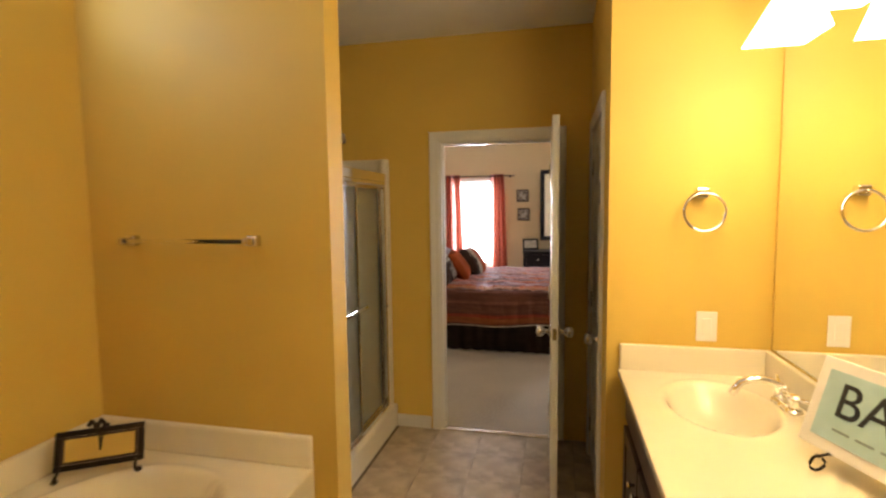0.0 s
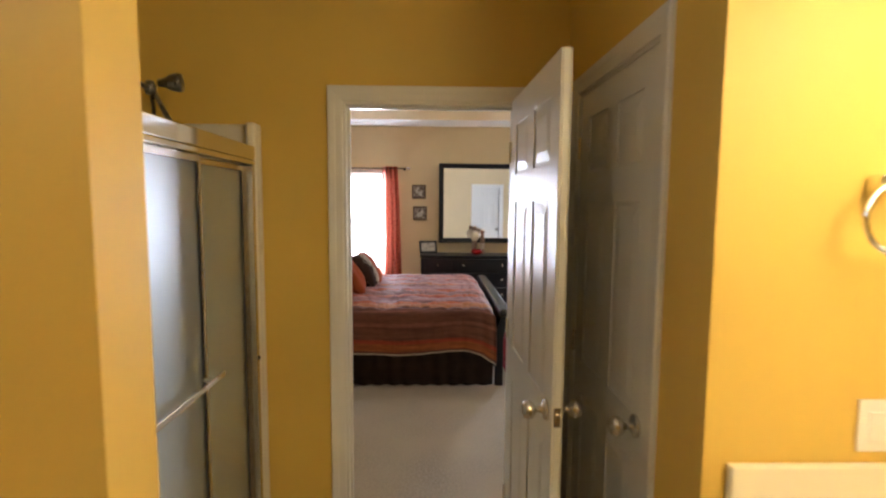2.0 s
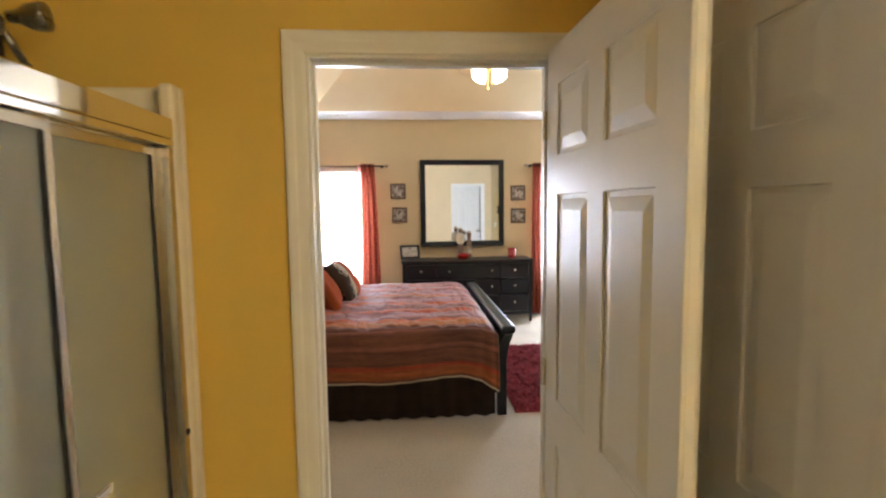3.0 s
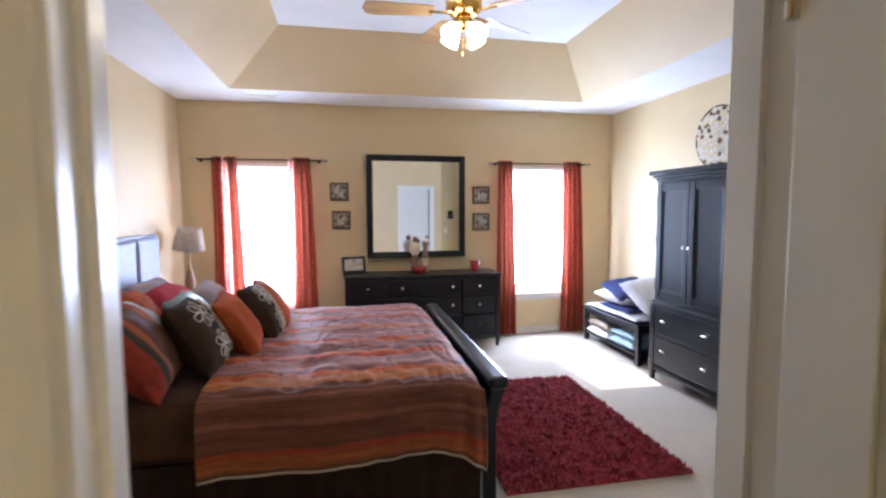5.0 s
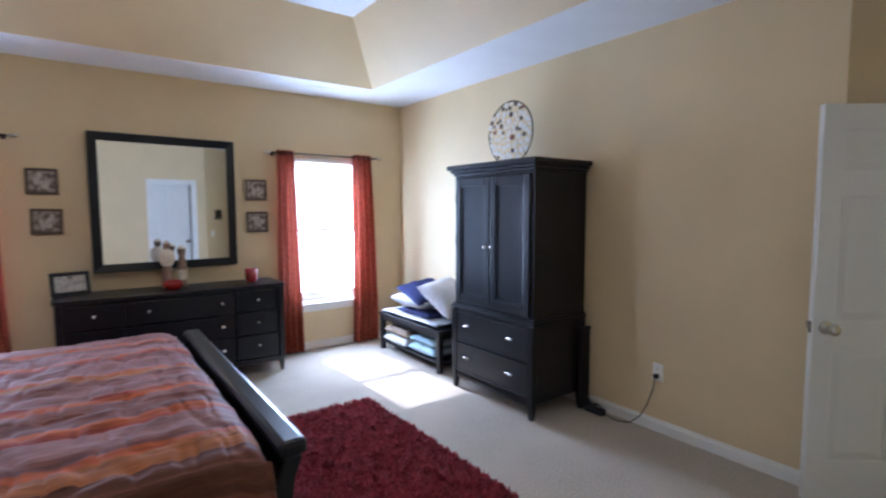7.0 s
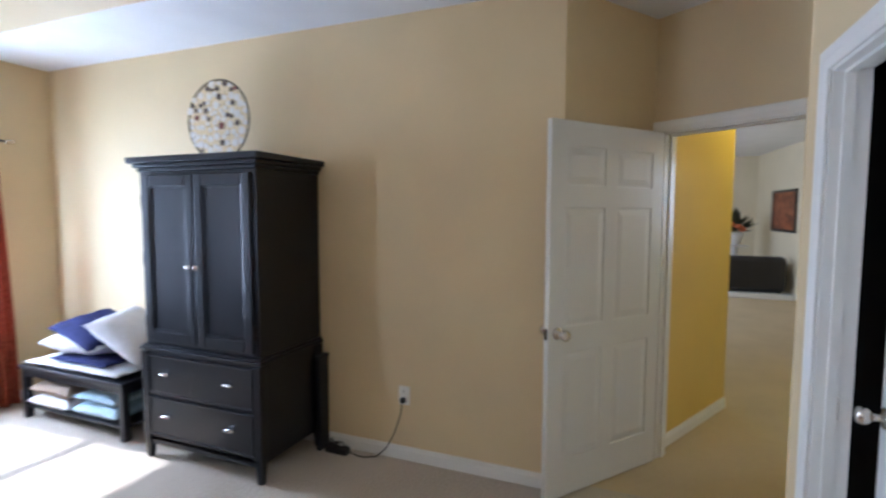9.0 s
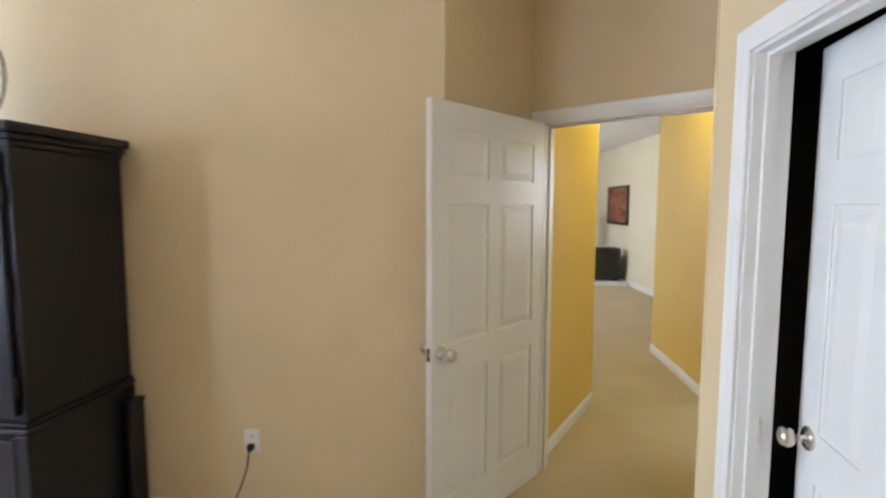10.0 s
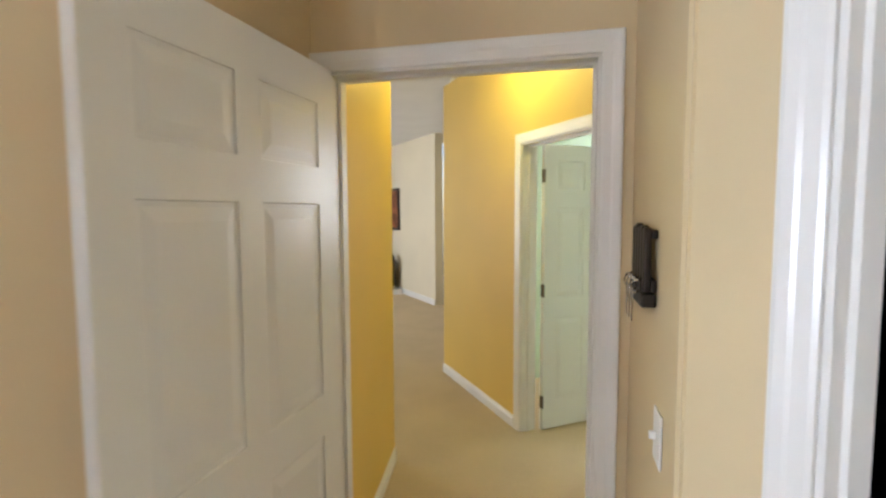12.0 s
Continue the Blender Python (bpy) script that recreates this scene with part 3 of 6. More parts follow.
def bath_sign():
    """A framed sign leaning on an iron scroll easel."""
    e = thing("bath_sign", "pale blue and white sign with black letters on a scroll easel", "sign", at=(0.97, 1.28, 0.909), turn=-70)
    w, h = 0.41, 0.235
    tilt = pose(0, 0, 0.045, -18)
    b = part("board", boxes((-w / 2, 0, 0, w / 2, 0.014, h)), SIGN_WHITE, e, bevel=0.003)
    b.matrix_local = tilt
    f = part("panel", boxes((-w / 2 + 0.03, -0.002, 0.03, w / 2 - 0.03, 0.002, h - 0.03)), SIGN_BLUE, b, "pale blue painted panel")
    text_mesh("BATH", 0.125, INK, b, pose(-0.135, -0.003, 0.095, 90))
    bars = bmesh.new()
    for k in range(4):
        box(bars, -0.12 + 0.062 * k, -0.0035, 0.058, -0.12 + 0.062 * k + 0.046, -0.0025, 0.064)
    part("small_print", bars, material("grey_script_ink", (0.22, 0.28, 0.28), 0.6), b)
    for s in (-1, 1):
        bm = bmesh.new()
        x = s * 0.11
        pts = [(x, 0.08, 0.004), (x, 0.05, 0.03), (x, 0.0, 0.045), (x, -0.03, 0.04)]
        pts += [(x + s * 0.0, -0.03 - 0.022 * math.sin(k * 0.7), 0.022 + 0.022 * math.cos(k * 0.7) * (1 - k * 0.05)) for k in range(9)]
        bend(bm, pts, 0.0035, 8)
        part("scroll_foot", bm, IRON, e, smooth=True)
    bm = bmesh.new()
    tube(bm, (-0.11, 0.02, 0.041), (0.11, 0.02, 0.041), 0.004, n=8)
    tube(bm, (0, 0.02, 0.041), (0, 0.07, 0.2), 0.004, n=8)
    tube(bm, (0, 0.07, 0.2), (0, 0.10, 0.002), 0.004, n=8)
    part("easel", bm, IRON, e)


bath_sign()


def towel_bar():
    e = thing("towel_bar", "clear towel bar with nickel brackets on the yellow wall", "towel bar")
    for x in (-0.925, -1.51):
        part("bracket", boxes((x - 0.022, 1.748, 1.435, x + 0.022, 1.784, 1.478), (x - 0.013, 1.70, 1.443, x + 0.013, 1.748, 1.470)), NICKEL, e, bevel=0.004)
    bm = bmesh.new()
    tube(bm, (-0.925, 1.715, 1.457), (-1.51, 1.715, 1.457), 0.009, n=14)
    part("bar", bm, glassy("clear_acrylic", (0.95, 0.9, 0.8), 0.05), e, smooth=True)


towel_bar()


def bathtub():
    e = thing("bathtub", "ivory oval drop-in bathtub with a raised splash lip", "bathtub")
    x0, x1, y0, y1, z = BW + 0.002, -0.70, -0.15, TW - 0.002, 0.53
    bm = bmesh.new()
    nx, ny = 44, 70
    g = []
    for j in range(ny + 1):
        row = []
        for i in range(nx + 1):
            x, y = x0 + (x1 - x0) * i / nx, y0 + (y1 - y0) * j / ny
            r = (abs((x - (x0 + x1) / 2 - 0.02) / 0.42) ** 2.5 + abs((y - (y0 + y1) / 2) / 0.80) ** 2.5) ** 0.4
            zz = z
            if r < 1.0:
                zz = z - 0.40 * min(1, (1 - r) * 2.6) ** 0.6
            elif r < 1.08:
                zz = z + 0.012 * math.sin((r - 1) / 0.08 * math.pi)
            row.append(bm.verts.new((x, y, zz)))
        g.append(row)
    for j in range(ny):
        for i in range(nx):
            bm.faces.new((g[j][i], g[j][i + 1], g[j + 1][i + 1], g[j + 1][i]))
    part("basin", bm, MARBLE, e, smooth=True)
    part("apron", boxes((x1 - 0.03, y0, 0.0, x1, y1, z - 0.003)), MARBLE, e, bevel=0.01)
    part("splash_lip", boxes((x0, y1 - 0.03, z - 0.003, x1, y1, 0.665), (x0, y0, z - 0.003, x0 + 0.03, y1 - 0.031, 0.665)), MARBLE, e, bevel=0.012)
    link_bm = boxes((x0, y0 - 0.10, 0, x1, y0 - 0.002, 0.53))
    part("end_deck", link_bm, MARBLE, e)


bathtub()
PHOTO = material("pale_photo_print", (0.62, 0.58, 0.50), 0.2, var=0.2, scale=14, col2=(0.4, 0.36, 0.3), mix_scale=25)


def tub_frame():
    """A small iron frame with a mirror on a footed stand at the tub's corner."""
    e = thing("iron_tabletop_mirror", "small dark iron framed mirror on scroll feet at the tub corner", "mirror", at=(-1.50, 1.52, 0.535), turn=33)
    b = part("frame", boxes((-0.155, 0, 0.04, 0.155, 0.018, 0.062), (-0.155, 0, 0.168, 0.155, 0.018, 0.19), (-0.155, 0, 0.062, -0.133, 0.018, 0.168), (0.133, 0, 0.062, 0.155, 0.018, 0.168)), IRON, e, bevel=0.004)
    b.matrix_local = pose(0, 0, 0, -24)
    part("inner_frame", boxes((-0.132, 0.002, 0.063, 0.132, 0.012, 0.073), (-0.132, 0.002, 0.157, 0.132, 0.012, 0.167), (-0.132, 0.002, 0.073, -0.122, 0.012, 0.157), (0.122, 0.002, 0.073, 0.132, 0.012, 0.157)), ESPRESSO, b)
    part("glass", boxes((-0.122, 0.006, 0.073, 0.122, 0.010, 0.157)), MIRROR, b)
    for s in (-1, 1):
        bm = bmesh.new()
        pts = [(s * 0.13, 0.012, 0.05)] + [(s * (0.13 + 0.012 * k / 6), 0.0 - 0.03 * math.sin(k * 0.5), 0.045 - 0.042 * k / 6) for k in range(1, 7)]
        bend(bm, pts, 0.006, 8)
        lathe(bm, (s * 0.142, -0.006, 0.001), [(0.006, 0), (0.013, 0.008), (0.008, 0.018)], 12)
        part("foot", bm, IRON, e, smooth=True)
    bm = bmesh.new()
    for k in range(10):
        lathe(bm, (-0.03 + 0.0067 * k, 0.05, 0.19 + 0.012 * math.sin(k * 1.3)), [(0.003, 0), (0.011, 0.008), (0.003, 0.018)], 8)
    tube(bm, (0, 0.05, 0.08), (0, 0.05, 0.2), 0.004, n=8)
    tube(bm, (0, 0.05, 0.08), (0, 0.11, 0.002), 0.004, n=8)
    part("finial", bm, IRON, e)


tub_frame()


def shower():
    FIB = material("almond_fibreglass", (0.78, 0.72, 0.58), 0.3, var=0.03, scale=4)
    FROST = glassy("frosted_shower_glass", (0.82, 0.90, 0.90), 0.38)
    _f = FROST.node_tree.nodes["Principled BSDF"]
    _f.inputs["Coat Weight"].default_value, _f.inputs["Coat Roughness"].default_value = 1.0, 0.37
    _f.inputs["Coat IOR"].default_value = 1.72
    x = -0.915
    e = thing("shower_enclosure", "chrome framed sliding shower door with frosted glass", "shower")
    part("curb", boxes((-0.98, 1.917, 0.0, -0.862, 3.343, 0.165)), FIB, e, "almond fibreglass curb", bevel=0.012)
    part("base", boxes((BW + 0.002, 1.917, 0.0, -0.98, 3.343, 0.06)), FIB, e, bevel=0.01)
    part("end_panel", boxes((BW + 0.002, 3.315, 0.06, -0.89, 3.343, 1.918), (-0.935, 3.262, 0.165, -0.89, 3.314, 1.918)), FIB, e, bevel=0.012)
    part("back_panel", boxes((BW + 0.002, 1.95, 0.06, BW + 0.03, 3.314, 1.925)), FIB, e)
    part("near_panel", boxes((BW + 0.031, 1.917, 0.06, -0.89, 1.945, 1.918)), FIB, e, bevel=0.012)
    part("header_rail", boxes((x - 0.03, 1.946, 1.735, x + 0.025, 3.254, 1.755)), CHROME, e, bevel=0.004)
    part("rail_lip", boxes((x - 0.03, 1.946, 1.7555, x - 0.022, 3.254, 1.80)), CHROME, e, bevel=0.003)
    part("rail_lip", boxes((x + 0.008, 1.946, 1.7555, x + 0.025, 3.254, 1.815)), CHROME, e, bevel=0.005)
    part("track", boxes((x - 0.03, 1.946, 0.166, x + 0.025, 3.254, 0.185)), CHROME, e, bevel=0.003)
    for y in (1.946, 3.226):
        part("side_jamb", boxes((x - 0.028, y, 0.186, x + 0.022, y + 0.026, 1.734)), NICKEL, e, bevel=0.003)
    for xx, a, b in ((x + 0.008, 1.975, 2.77), (x - 0.02, 2.69, 3.222)):
        d = part("sliding_panel", boxes((xx - 0.007, a, 0.188, xx + 0.007, a + 0.022, 1.732), (xx - 0.007, b - 0.022, 0.188, xx + 0.007, b, 1.732),
                 (xx - 0.007, a + 0.022, 0.188, xx + 0.007, b - 0.022, 0.212), (xx - 0.007, a + 0.022, 1.708, xx + 0.007, b - 0.022, 1.732)), NICKEL, e, bevel=0.002)
        part("pane", boxes((xx - 0.002, a + 0.022, 0.212, xx + 0.002, b - 0.022, 1.708)), FROST, d, "frosted glass").visible_shadow = False
        part("gasket", boxes((xx - 0.0075, b - 0.026, 0.212, xx + 0.0075, b - 0.022, 1.708), (xx - 0.0075, a + 0.022, 0.212, xx + 0.0075, a + 0.026, 1.708)), DARK, d)
    bm = boxes((x + 0.05, 2.03, 0.975, x + 0.062, 2.80, 0.995))
    for y in (2.05, 2.73):
        tube(bm, (x + 0.012, y, 0.985), (x + 0.055, y, 0.985), 0.008, n=10)
    part("towel_rail", bm, CHROME, e, bevel=0.003)
    bm = bmesh.new()
    lathe(bm, (x + 0.022, 3.24, 0.90), [(0.009, 0), (0.009, 0.004), (0.004, 0.007)], 12, pose(0, 0, 0, 0, 90).to_3x3())
    part("bumper", bm, DARK, e)
    s = thing("shower_fixture", "dark chrome shower arm with a fixed head and a hand shower", "shower head")
    GUN = material("dim_chrome", (0.24, 0.225, 0.205), 0.28, 1.0, var=0.1, scale=20)
    ax = -1.245
    bm = bmesh.new()
    lathe(bm, (ax, YB - 0.002, 1.88), [(0.032, 0), (0.03, 0.008), (0.012, 0.014)], 18, pose(0, 0, 0, 90).to_3x3())
    bend(bm, [(ax, 3.34, 1.88), (ax, 3.28, 1.90), (ax, 3.20, 1.965), (ax, 3.14, 2.02)], 0.010, 12)
    lathe(bm, (ax, 3.12, 2.0), [(0.017, 0), (0.022, 0.012), (0.022, 0.036), (0.014, 0.05)], 16)
    part("arm", bm, GUN, s, smooth=True)
    # fixed head, turned along the wall
    bm = bmesh.new()
    lathe(bm, (ax + 0.025, 3.13, 2.045), [(0.014, 0), (0.018, 0.025), (0.030, 0.045), (0.037, 0.075), (0.034, 0.088), (0.010, 0.090)], 22, pose(0, 0, 0, 0, 86, 12).to_3x3())
    part("fixed_head", bm, GUN, s, smooth=True)
    # hand shower held out into the stall
    bm = bmesh.new()
    bend(bm, [(ax, 3.11, 2.022), (ax, 3.02, 2.024), (ax + 0.003, 2.92, 2.026), (ax + 0.006, 2.83, 2.03)], 0.010, 12)
    lathe(bm, (ax + 0.006, 2.785, 2.012), [(0.044, 0), (0.048, 0.010), (0.040, 0.026), (0.016, 0.036)], 24, pose(0, 0, 0, -14).to_3x3() @ Matrix.Diagonal((1.0, 1.35, 1.0)))
    part("hand_shower", bm, GUN, s, smooth=True)
    bm = bmesh.new()
    bend(bm, [(ax + 0.02 * math.sin(k / 14 * math.pi), 3.13 + 0.13 * math.sin(k / 14 * math.pi), 2.0 - 1.0 * math.sin(k / 14 * math.pi) ** 0.7) for k in range(15)], 0.007, 8)
    part("hose", bm, GUN, s, smooth=True)


shower()


def bath_window():
    e = tagged(new("window_bath"), kind="structure")
    y0, y1, za, zb = 0.55, 1.55, 2.42, 2.66
    xa, xb = BW - 0.09, BW - 0.045
    part("window_frame", boxes((xa, y0, za, xb, y0 + 0.03, zb), (xa, y1 - 0.03, za, xb, y1, zb), (xa, y0 + 0.03, za, xb, y1 - 0.03, za + 0.03), (xa, y0 + 0.03, zb - 0.03, xb, y1 - 0.03, zb)), TRIM, e, bevel=0.004)


bath_window()

# ---- bedroom windows and curtains ----
PANE = glassy("window_glass", (1, 1, 1), 0.0)
# added glowing sheet that gives the windows their burnt-out white
BRIGHT = glowing("glowing_daylight_sheet", (0.93, 0.97, 1.0), 5.0)
link("backdrop", boxes((-12, 13.0, -0.4, 14, 13.1, 4.2)), BRIGHT, kind="structure", label="glowing sheet in place of the overexposed daylight outside the windows")
# ground surface is not known; coloured pale to burn out with the sheet
link("ground", boxes((-60, 8.95, -0.5, 60, 80, -0.4)), material("pale_burnt_out_ground", (0.55, 0.53, 0.5), 0.9, var=0.12, scale=2, bump=0.4, bscale=30), kind="structure")


def window(name, w):
    x0, x1, z0, z1 = w
    e = tagged(new(name), "white vinyl double-hung window, blown out by daylight", "window", kind="structure")
    y = YF + 0.085
    part("window_frame", boxes((x0, y, z0, x0 + 0.035, y + 0.06, z1), (x1 - 0.035, y, z0, x1, y + 0.06, z1), (x0 + 0.035, y, z0, x1 - 0.035, y + 0.06, z0 + 0.05), (x0 + 0.035, y, z1 - 0.035, x1 - 0.035, y + 0.06, z1)), TRIM, e, bevel=0.004)
    mid = 1.305
    for a, b, yy in ((z0 + 0.051, mid + 0.016, y + 0.005), (mid - 0.016, z1 - 0.036, y + 0.033)):
        s = part("sash", boxes((x0 + 0.036, yy, a, x0 + 0.085, yy + 0.025, b), (x1 - 0.085, yy, a, x1 - 0.036, yy + 0.025, b), (x0 + 0.085, yy, a, x1 - 0.085, yy + 0.025, a + (0.06 if yy < y + 0.02 else 0.030)), (x0 + 0.085, yy, b - 0.032, x1 - 0.085, yy + 0.025, b)), TRIM, e, bevel=0.003)
        part("pane", boxes((x0 + 0.085, yy + 0.010, a + 0.028, x1 - 0.085, yy + 0.014, b - 0.030)), PANE, s).visible_shadow = False
    part("window_sill", boxes((x0 - 0.03, YF - 0.035, z0 - 0.022, x1 + 0.03, YF - 0.001, z0), (x0 + 0.001, YF - 0.001, z0 - 0.0, x1 - 0.001, y - 0.001, z0 + 0.012)), TRIM, e, bevel=0.005)
    part("window_apron", boxes((x0 - 0.01, YF - 0.014, z0 - 0.09, x1 + 0.01, YF - 0.001, z0 - 0.022)), TRIM, e, bevel=0.003)
    b = thing("roller_blind", "white window blind drawn up to its head rail", "blind", "bedroom blinds")
    part("head_rail", boxes((x0 + 0.01, YF + 0.02, z1 - 0.055, x1 - 0.01, YF + 0.065, z1 - 0.003)), PLASTIC, b, bevel=0.004)
    for k in range(8):
        part("slat", boxes((x0 + 0.014, YF + 0.022, z1 - 0.066 - 0.009 * k, x1 - 0.014, YF + 0.062, z1 - 0.061 - 0.009 * k)), PLASTIC, b)


window("window_1", W1)
window("window_2", W2)


def cloth(name, col, trans=0.35, var=0.15, scale=18, col2=None, bump=0.5, bscale=500, rough=0.9):
    """A woven cloth that lets some light through."""
    m = material(name, col, rough, var=var, scale=scale, bump=bump, bscale=bscale, col2=col2, mix_scale=scale * 2.5, spec=0.15)
    n, l = m.node_tree.nodes, m.node_tree.links
    b = n["Principled BSDF"]
    t, mx = n.new("ShaderNodeBsdfTranslucent"), n.new("ShaderNodeMixShader")
    src = b.inputs["Base Color"].links[0].from_socket
    l.new(src, t.inputs["Color"])
    mx.inputs[0].default_value = trans
    l.new(b.outputs[0], mx.inputs[1])
    l.new(t.outputs[0], mx.inputs[2])
    l.new(mx.outputs[0], n["Material Output"].inputs["Surface"])
    return m


RUST = cloth("rust_red_curtain_cloth", (0.28, 0.052, 0.032), 0.15, 0.3, 22, (0.38, 0.10, 0.055))
# sheer cloth, whitened also for the daylight strip between the first panel's folds
SHEER = cloth("daylit_sheer_cloth", (0.78, 0.46, 0.40), 0.6, 0.25, 14, (0.66, 0.22, 0.15))


def curtain(xa, xb, xc, xd, folds, phase, sheer=None):
    """A grommet panel on the rod: top from xa to xb, bottom from xc to xd."""
    e = thing("curtain", "rust red grommet curtain panel hanging from a rod", "curtain", "bedroom curtains")
    bm = bmesh.new()
    nu, nv = 72, 40
    y, z0, z1 = YF - 0.085, 0.012, 2.135
    g = []
    for j in range(nv + 1):
        v = j / nv
        a, b = xa + (xc - xa) * v ** 0.8, xb + (xd - xb) * v ** 0.8
        row = []
        for i in range(nu + 1):
            u = i / nu
            f = math.sin(2 * math.pi * folds * u + phase) * (0.036 + 0.008 * math.sin(5 * u + phase))
            wob = 0.010 * noise.noise(Vector((u * 4 + phase, v * 3, phase)))
            row.append(bm.verts.new((a + (b - a) * u + 0.006 * math.sin(3 * v + phase) + wob, y + f * (0.8 + 0.25 * v) + wob, z1 + (z0 - z1) * v)))
        g.append(row)
    for j in range(nv):
        for i in range(nu):
            f = bm.faces.new((g[j][i], g[j + 1][i], g[j + 1][i + 1], g[j][i + 1]))
            if sheer and sheer[0] <= i / nu <= sheer[1]:
                f.material_index = 1
    link("cloth", bm, [RUST, SHEER], e, True)
    for k in range(int(folds * 2)):
        bm = bmesh.new()
        u = (k + 0.5) / (folds * 2)
        x = xa + (xb - xa) * u
        bend(bm, [(x, y + 0.024 * math.cos(q * math.pi / 8), 2.105 + 0.024 * math.sin(q * math.pi / 8)) for q in range(17)], 0.004, 6)
        part("grommet", bm, IRON, e)
    return e


def rod(x0, x1):
    e = thing("curtain_rod", "dark metal curtain rod with pointed nickel finials", "curtain rod", "bedroom curtain rods")
    y, z = YF - 0.085, 2.105
    bm = bmesh.new()
    tube(bm, (x0 + 0.06, y, z), (x1 - 0.06, y, z), 0.009, n=12)
    part("rod", bm, IRON, e, smooth=True)
    for x, s in ((x0 + 0.06, -1), (x1 - 0.06, 1)):
        bm = bmesh.new()
        lathe(bm, (x, y, z), [(0.010, 0), (0.014, 0.008), (0.009, 0.014), (0.022, 0.034), (0.012, 0.056), (0.002, 0.072)], 14, pose(0, 0, 0, 0, 90 * s).to_3x3())
        part("finial", bm, NICKEL, e, smooth=True)
        bm = bmesh.new()
        tube(bm, (x - s * 0.03, y, z - 0.006), (x - s * 0.03, YF - 0.002, z - 0.006), 0.006, n=8)
        lathe(bm, (x - s * 0.03, YF - 0.002, z - 0.006), [(0.02, 0), (0.018, 0.006)], 12, pose(0, 0, 0, 90).to_3x3())
        part("bracket", bm, IRON, e)


rod(-1.90, -0.47)
rod(1.42, 2.73)
curtain(-1.69, -1.43, -1.70, -1.37, 4, 0.4, (0.38, 0.62))
curtain(-0.90, -0.67, -0.95, -0.57, 4, 1.3, (0.0, 0.25))
curtain(1.535, 1.715, 1.53, 1.80, 4, 2.2)
curtain(2.375, 2.60, 2.36, 2.68, 4, 0.1)

# ---- bedroom furniture ----
def framed_mirror():
    e = thing("wall_mirror", "square wall mirror in a wide black wooden frame", "mirror")
    e.matrix_world = Matrix.Translation((1.134, YF - 0.003, 0)) @ pose(0, 0, 0, 0, 0, 3.5) @ Matrix.Translation((-1.134, -YF + 0.003, 0))
    x0, x1, z0, z1, w = -0.04, 1.134, 0.992, 2.185, 0.072
    for name, pts in (("left", ((x0, z0), (x0, z1), (x0 + w, z1 - w), (x0 + w, z0 + w))), ("right", ((x1, z1), (x1, z0), (x1 - w, z0 + w), (x1 - w, z1 - w))),
                      ("top", ((x0, z1), (x1, z1), (x1 - w, z1 - w), (x0 + w, z1 - w))), ("bottom", ((x1, z0), (x0, z0), (x0 + w, z0 + w), (x1 - w, z0 + w)))):
        bm = bmesh.new()
        back = [bm.verts.new((x, YF - 0.003, z)) for x, z in pts]
        front = [bm.verts.new((x, YF - (0.042 if k < 2 else 0.026), z)) for k, (x, z) in enumerate(pts)]
        bm.faces.new(front)
        bm.faces.new(back[::-1])
        for i in range(4):
            bm.faces.new((back[i], back[(i + 1) % 4], front[(i + 1) % 4], front[i]))
        bmesh.ops.recalc_face_normals(bm, faces=bm.faces[:])
        part("frame_rail", bm, BLACK, e, bevel=0.005)
    part("glass", boxes((x0 + w - 0.004, YF - 0.02, z0 + w - 0.004, x1 - w + 0.004, YF - 0.012, z1 - w + 0.004)), MIRROR, e)


framed_mirror()
TILE_ART = material("antiqued_relief_art", (0.16, 0.12, 0.09), 0.6, var=0.5, scale=30, bump=0.8, bscale=60, col2=(0.42, 0.37, 0.31), mix_scale=28)


def small_art(x, z, k):
    e = thing("small_wall_art", "small square bronze-toned relief picture on the beige wall", "picture", "small square pictures")
    s = 0.105
    e.matrix_world = pose(x, YF - 0.002, z, 0, 1.0 * math.sin(k * 2.1), 0)
    part("frame", boxes((-s, -0.022, -s, s, 0, -s + 0.02), (-s, -0.022, s - 0.02, s, 0, s), (-s, -0.022, -s + 0.02, -s + 0.02, 0, s - 0.02), (s - 0.02, -0.022, -s + 0.02, s, 0, s - 0.02)), BRONZE, e, bevel=0.004)
    part("backing", boxes((-s + 0.02, -0.012, -s + 0.02, s - 0.02, 0, s - 0.02)), TILE_ART, e)
    bm = bmesh.new()
    rng = random.Random(k)
    for q in range(7):
        a, r = rng.uniform(0, 6.28), rng.uniform(0.015, 0.06)
        c = Vector((r * math.cos(a), -0.014, r * math.sin(a)))
        lathe(bm, c, [(0.016, 0), (0.013, 0.005), (0.003, 0.008)], 9, pose(0, 0, 0, 90).to_3x3() @ Matrix.Diagonal((1.0, 1.7, 1.0)))
    part("relief", bm, material("pale_relief", (0.5, 0.46, 0.40), 0.55, var=0.2, scale=40), e)


for _k, (_x, _z) in enumerate(((-0.341, 1.760), (-0.324, 1.436), (1.342, 1.725), (1.345, 1.405))):
    small_art(_x, _z, _k)


def knob_at(parent, x, y, z, m3, mat=CHROME):
    bm = bmesh.new()
    lathe(bm, (x, y, z), [(0.007, 0), (0.006, 0.012), (0.015, 0.018), (0.016, 0.025), (0.008, 0.031)], 14, m3)
    part("knob", bm, mat, parent, "polished metal knob", smooth=True)


